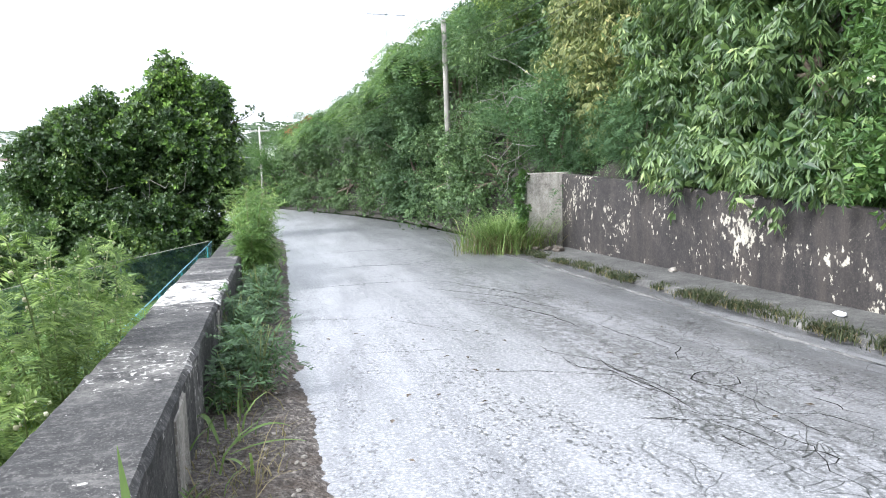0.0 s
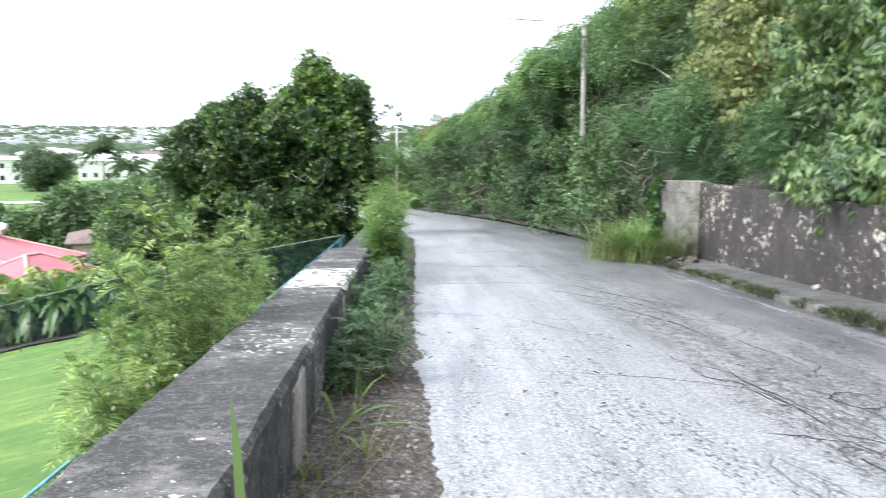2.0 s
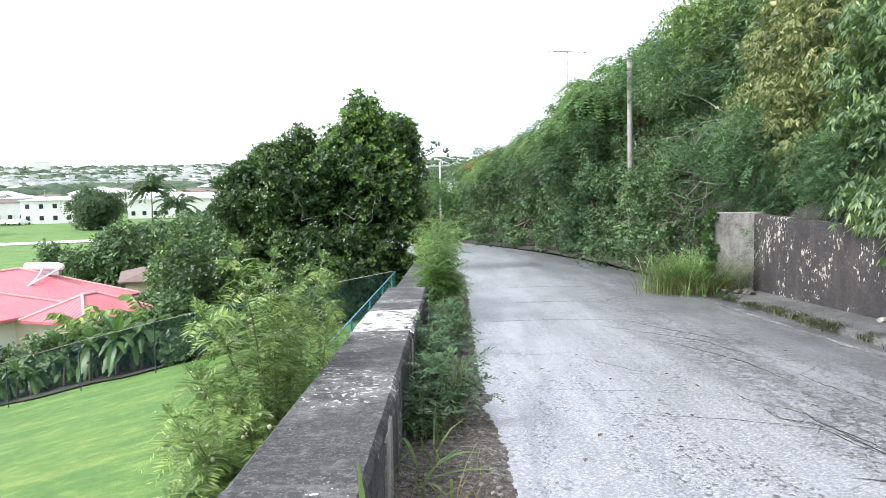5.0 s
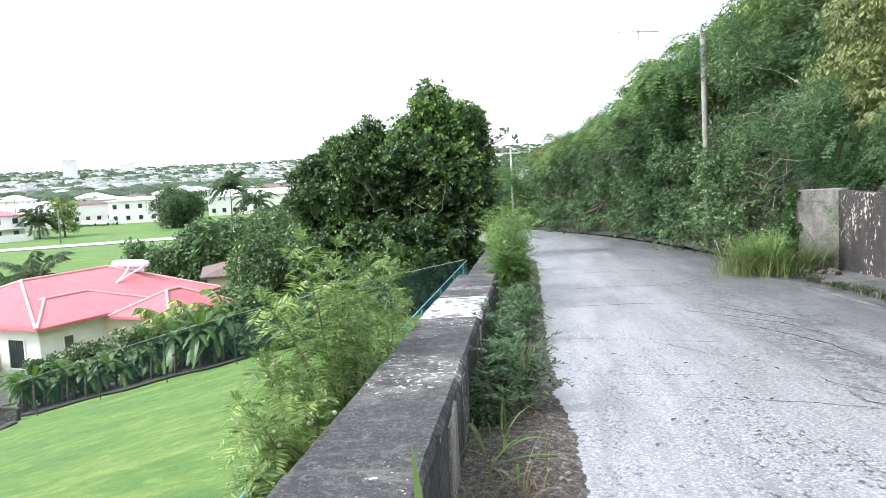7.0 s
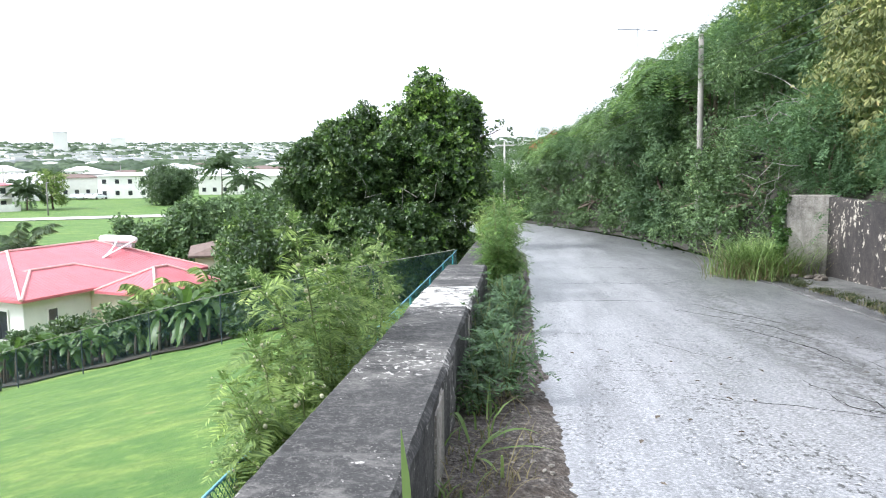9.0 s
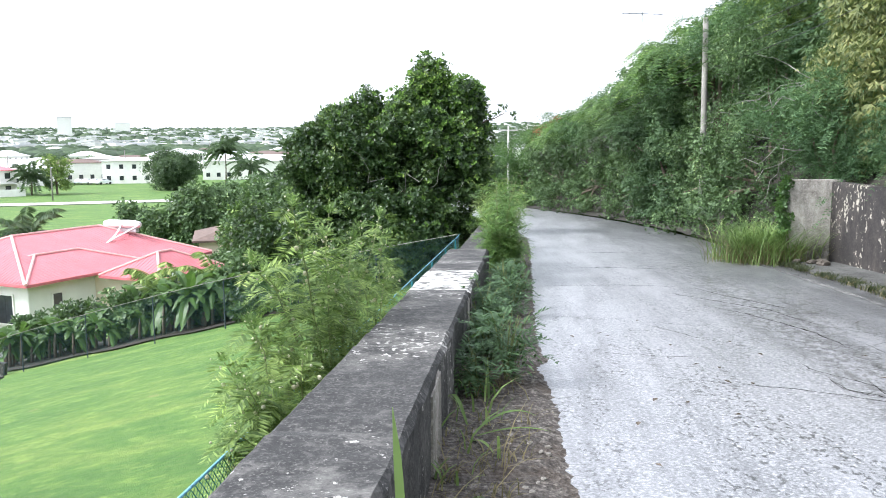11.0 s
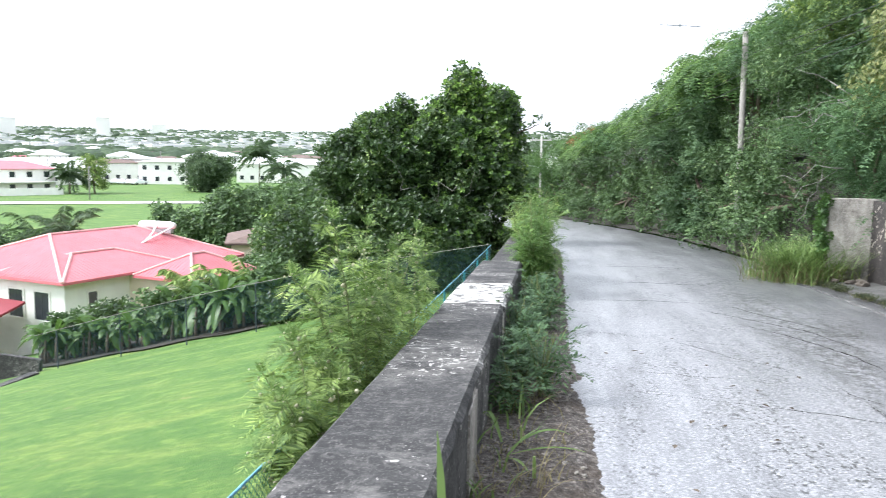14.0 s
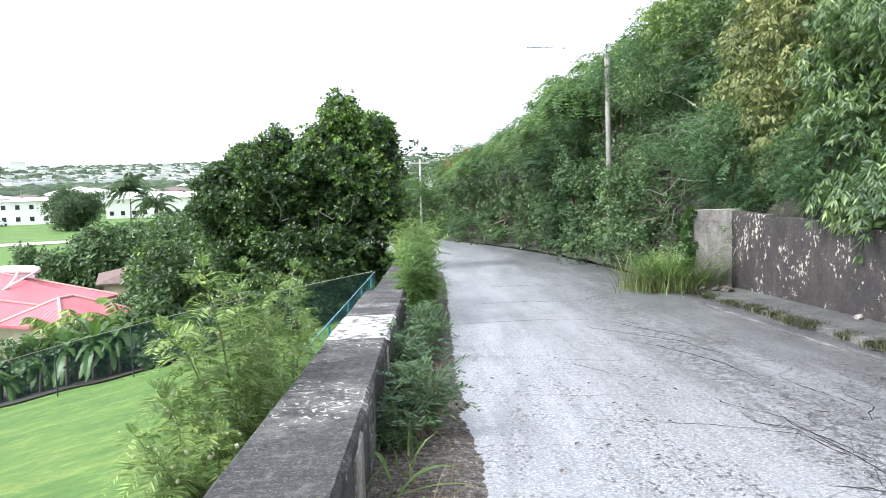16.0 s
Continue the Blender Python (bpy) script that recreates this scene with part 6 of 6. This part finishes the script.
    # leaf texture for the nearer woods
    lw = Shape()
    for _ in range(320):
        az, dist = radians(rng.uniform(-2, 48)), rng.uniform(285, 620)
        x, y = -math.sin(az) * dist, math.cos(az) * dist
        clumps(lw, [np.array((x, y, float(land_z(x, y)) + rng.uniform(1, 4)))], [rng.uniform(2.2, 4.2)], 16, 0.9, 0.5, rng, 0.1, 0.8)
    tagged(new("nearer_woods", lw.mesh("nearer_woods", LEAF_FAR_HAZED)), "green trees among the nearer valley houses", "woods", kind="stuff")
    # scrubby yard wall at the lawn's low corner
    yw = Shape().box(-3.4, 0, -.1, .1, -2.2, 0)
    y1 = new("yard_wall", yw.mesh("yard_wall", PARAPET_MAT, bevel=0.015))
    y1.matrix_world = pose(-16.15, 24.3, -5.35, 0, 7, 6)
    tagged(y1, "grey concrete yard wall at the low corner of the lawn", "wall")
    low = Shape().add([(-15.95, 16, -5.25), (-15.65, 16, -5.25), (-15.65, 23.4, -5.5), (-15.95, 23.4, -5.5), (-15.95, 16, -7), (-15.65, 16, -7), (-15.65, 23.4, -7), (-15.95, 23.4, -7)],
                      [(0, 1, 2, 3), (7, 6, 5, 4), (0, 4, 5, 1), (1, 5, 6, 2), (2, 6, 7, 3), (3, 7, 4, 0)])
    tagged(new("retaining_wall", low.mesh("retaining_wall", PARAPET_MAT, bevel=0.02)), "low stained concrete retaining wall at the lawn's edge", "wall")


def poles():
    g = float(road_z(24.4))
    pole((5.45, 24.4, g), 4.95 - g, 0.105, TIMBER, "grey weathered timber utility pole rising from the thicket", lean=-0.012)
    for k, z in enumerate((4.55, 4.1, 3.75)):
        cable("power_cable", (5.4, 24.4, z - 0.25), (8.2, 8.0, z + 1.4 + 0.2 * k), 0.35, "sagging black cable from the utility pole", 0.008)
        cable("power_cable", (5.4, 24.4, z - 0.25), (0.2 + 0.3 * k, 58, 2.3 - 0.25 * k), 0.5, "sagging black cable between the utility poles", 0.008)
    g = float(land_z(-0.43, 58))
    pole((-0.43, 58, -3.05), 5.6, 0.085, PALE_TIMBER, "pale utility pole with crossarm and street lamp", "street_lamp_pole", 0.0, True, 0.7)
    pole(on_land(-84.8, 189), 7.6, 0.17, STEEL, "pale street lamp pole by the valley road", "street_lamp_pole", -0.01, True)
    for x, y, h in ((-89, 152, 6.5), (-128, 196, 9), (-122, 190, 9), (-113, 232, 9), (-98, 260, 11), (-60, 235, 9)):
        pole(on_land(x, y), h, 0.15, TIMBER, "slim pole among the valley houses", "utility_pole")
    ob = root("tv_antenna", (8.86, 60, 2.0), "thin television antenna on a mast above the thicket", "antenna")
    part("mast", Shape().tube([(0, 0, -1.5), (0, 0, 8.3)], 0.02, 5), DARK_STEEL, ob)
    part("boom", Shape().tube([(-1.4, 0, 8.3), (1.4, 0, 8.16)], 0.028, 5), DARK_STEEL, ob)
    for k in range(7):
        x = -1.3 + 0.43 * k
        part("element", Shape().tube([(x, -.5, 8.23 - .05 * x), (x, .5, 8.23 - .05 * x)], 0.025, 4), DARK_STEEL, ob)
    part("mount", Shape().box(-.06, .06, -.06, .06, 8.15, 8.35), STEEL, ob)


def lump(name, at, r, mat, label, cat, seed, group=""):
    rng = np.random.default_rng(seed)
    v, f = ico()
    w = v * (1 + 0.16 * rng.normal(size=(len(v), 1))) * np.array(r)
    ob = new(name, Shape().add(w, f).mesh(name, mat))
    ob.matrix_world = pose(*at, 0, 0, rng.uniform(0, 360))
    tagged(ob, label, cat, group)


def broad_blade(x, y, reach, turn, lift, wide):
    """One broad arching grass leaf, folded along its middle."""
    t = np.linspace(0, 1, 9)
    a = radians(turn)
    d = np.array([math.cos(a), math.sin(a), 0])
    side = np.array([-d[1], d[0], 0])
    c = d * (reach * t)[:, None] + np.array([0, 0, 1]) * (reach * (lift * t - 0.75 * lift * t ** 2.4))[:, None]
    w = (wide * np.sin(np.pi * np.clip(t * 0.92 + 0.06, 0, 1)) ** 0.6)[:, None]
    fold = np.array([0, 0, 1]) * w * 0.45
    s = Shape().grid(np.stack([c - side * w + fold, c, c + side * w + fold], 1))
    ob = new("grass_leaf", s.mesh("grass_leaf", BLADE, True))
    ob.matrix_world = pose(x, y, float(road_z(y)) + 0.03)
    tagged(ob, "broad arching green grass leaf on the dirt verge", "grass", "broad grass leaves on the verge")


def litter():
    for x, y, reach, turn, lift, wide in ((-0.24, 4.9, 0.42, 20, 0.75, 0.017), (-0.26, 4.8, 0.5, 5, 0.35, 0.012), (-0.27, 5.0, 0.25, 130, 1.9, 0.015), (-0.25, 4.75, 0.3, -60, 0.5, 0.012),
                                          (-0.26, 3.6, 0.2, 40, 0.9, 0.01), (-0.24, 3.6, 0.22, -10, 0.6, 0.01), (-0.26, 3.55, 0.18, 90, 0.9, 0.01), (-0.25, 3.6, 0.2, 150, 0.7, 0.01)):
        broad_blade(x, y, reach, turn, lift, wide)
    rng = np.random.default_rng(99)
    lump("plastic_bottle", (5.62, 7.1, float(road_z(7.1)) + 0.1), (.085, .035, .028), LITTER, "crumpled white plastic litter on the pavement", "litter", 1)
    lump("stone", (5.93, 11.2, float(road_z(11.2)) + .1), (.06, .055, .045), STONE, "grey stone lying on the pavement", "stone", 2, "loose stones")
    for x, y, r in ((5.62, 15.3, .13), (5.5, 15.6, .09), (5.7, 15.7, .1), (5.3, 15.8, .08)):
        lump("stone", (x, y, float(road_z(y)) + .1), (r, r * .8, r * .6), RUBBLE, "rubble stone at the pavement's end", "stone", int(x * 100), "loose stones")
    for k in range(70):
        y = rng.uniform(3.2, 8.5)
        x = rng.uniform(-0.3, 0.22)
        r = rng.uniform(0.008, 0.024)
        lump("pebble", (x, y, float(road_z(y)) + .03), (r, r * .8, r * .6), STONE, "pale pebble on the dirt verge", "stone", 200 + k, "pebbles on the verge")
    for k in range(26):
        y, x = rng.uniform(3.4, 9.5), rng.uniform(0.5, 4.5)
        s = Shape().quads(leaf_faces(np.zeros((1, 3)), np.array([[1.0, 0, 0.05]]), 0.07, 0.035, rng, roll=np.array([[0, 0, 1.0]])))
        ob = new("fallen_leaf", s.mesh("fallen_leaf", BARK))
        ob.matrix_world = pose(x, y, float(road_z(y)) + 0.022, 0, 0, rng.uniform(0, 360))
        tagged(ob, "dry brown fallen leaf on the asphalt", "leaf", "fallen leaves")
    for k in range(34):
        y, x = 3.0 + 6 * rng.random() ** 1.3, rng.uniform(-0.36, 0.08)
        d = Shape()
        blade_tuft(d, (0, 0, 0), 9, rng.uniform(0.08, 0.3), rng, 0.05, 1.5, 0.0035)
        ob = new("dead_grass", d.mesh("dead_grass", STRAW))
        ob.matrix_world = pose(x, y, float(road_z(y)) + 0.03)
        tagged(ob, "dead straw-coloured grass on the dirt verge", "grass", "dead grass on the verge")
    for k in range(90):
        y, x = rng.uniform(3.0, 9.0), rng.uniform(-0.38, 0.1)
        s = Shape().quads(leaf_faces(np.zeros((1, 3)), np.array([[1.0, 0, 0.25]]), 0.06, 0.028, rng, roll=np.array([[0, 0, 1.0]])))
        ob = new("fallen_leaf", s.mesh("fallen_leaf", BARK))
        ob.matrix_world = pose(x, y, float(road_z(y)) + 0.05, 0, 0, rng.uniform(0, 360))
        tagged(ob, "dry brown fallen leaf on the dirt verge", "leaf", "fallen leaves")
    s = Shape()
    t = np.array([0, .4, .75, 1.0])
    c = np.stack([-.33 - .03 * t ** 2, 2.42 + .03 * t, .18 + .58 * t], 1)
    w = np.array([.016, .016, .012, .001])[:, None] * np.array((1, .2, 0))
    s.grid(np.stack([c - w, c + w], 1))
    ob = new("grass_shoot", s.mesh("grass_shoot", BLADE))
    tagged(ob, "single tall green grass blade beside the parapet", "grass")


build_ground()
build_road()
build_pavement()
build_walls()
build_fences()
bank_growth()
hedge()
big_tree()
roadside_plants()
shrub_left()
red_house()
valley()
poles()
litter()
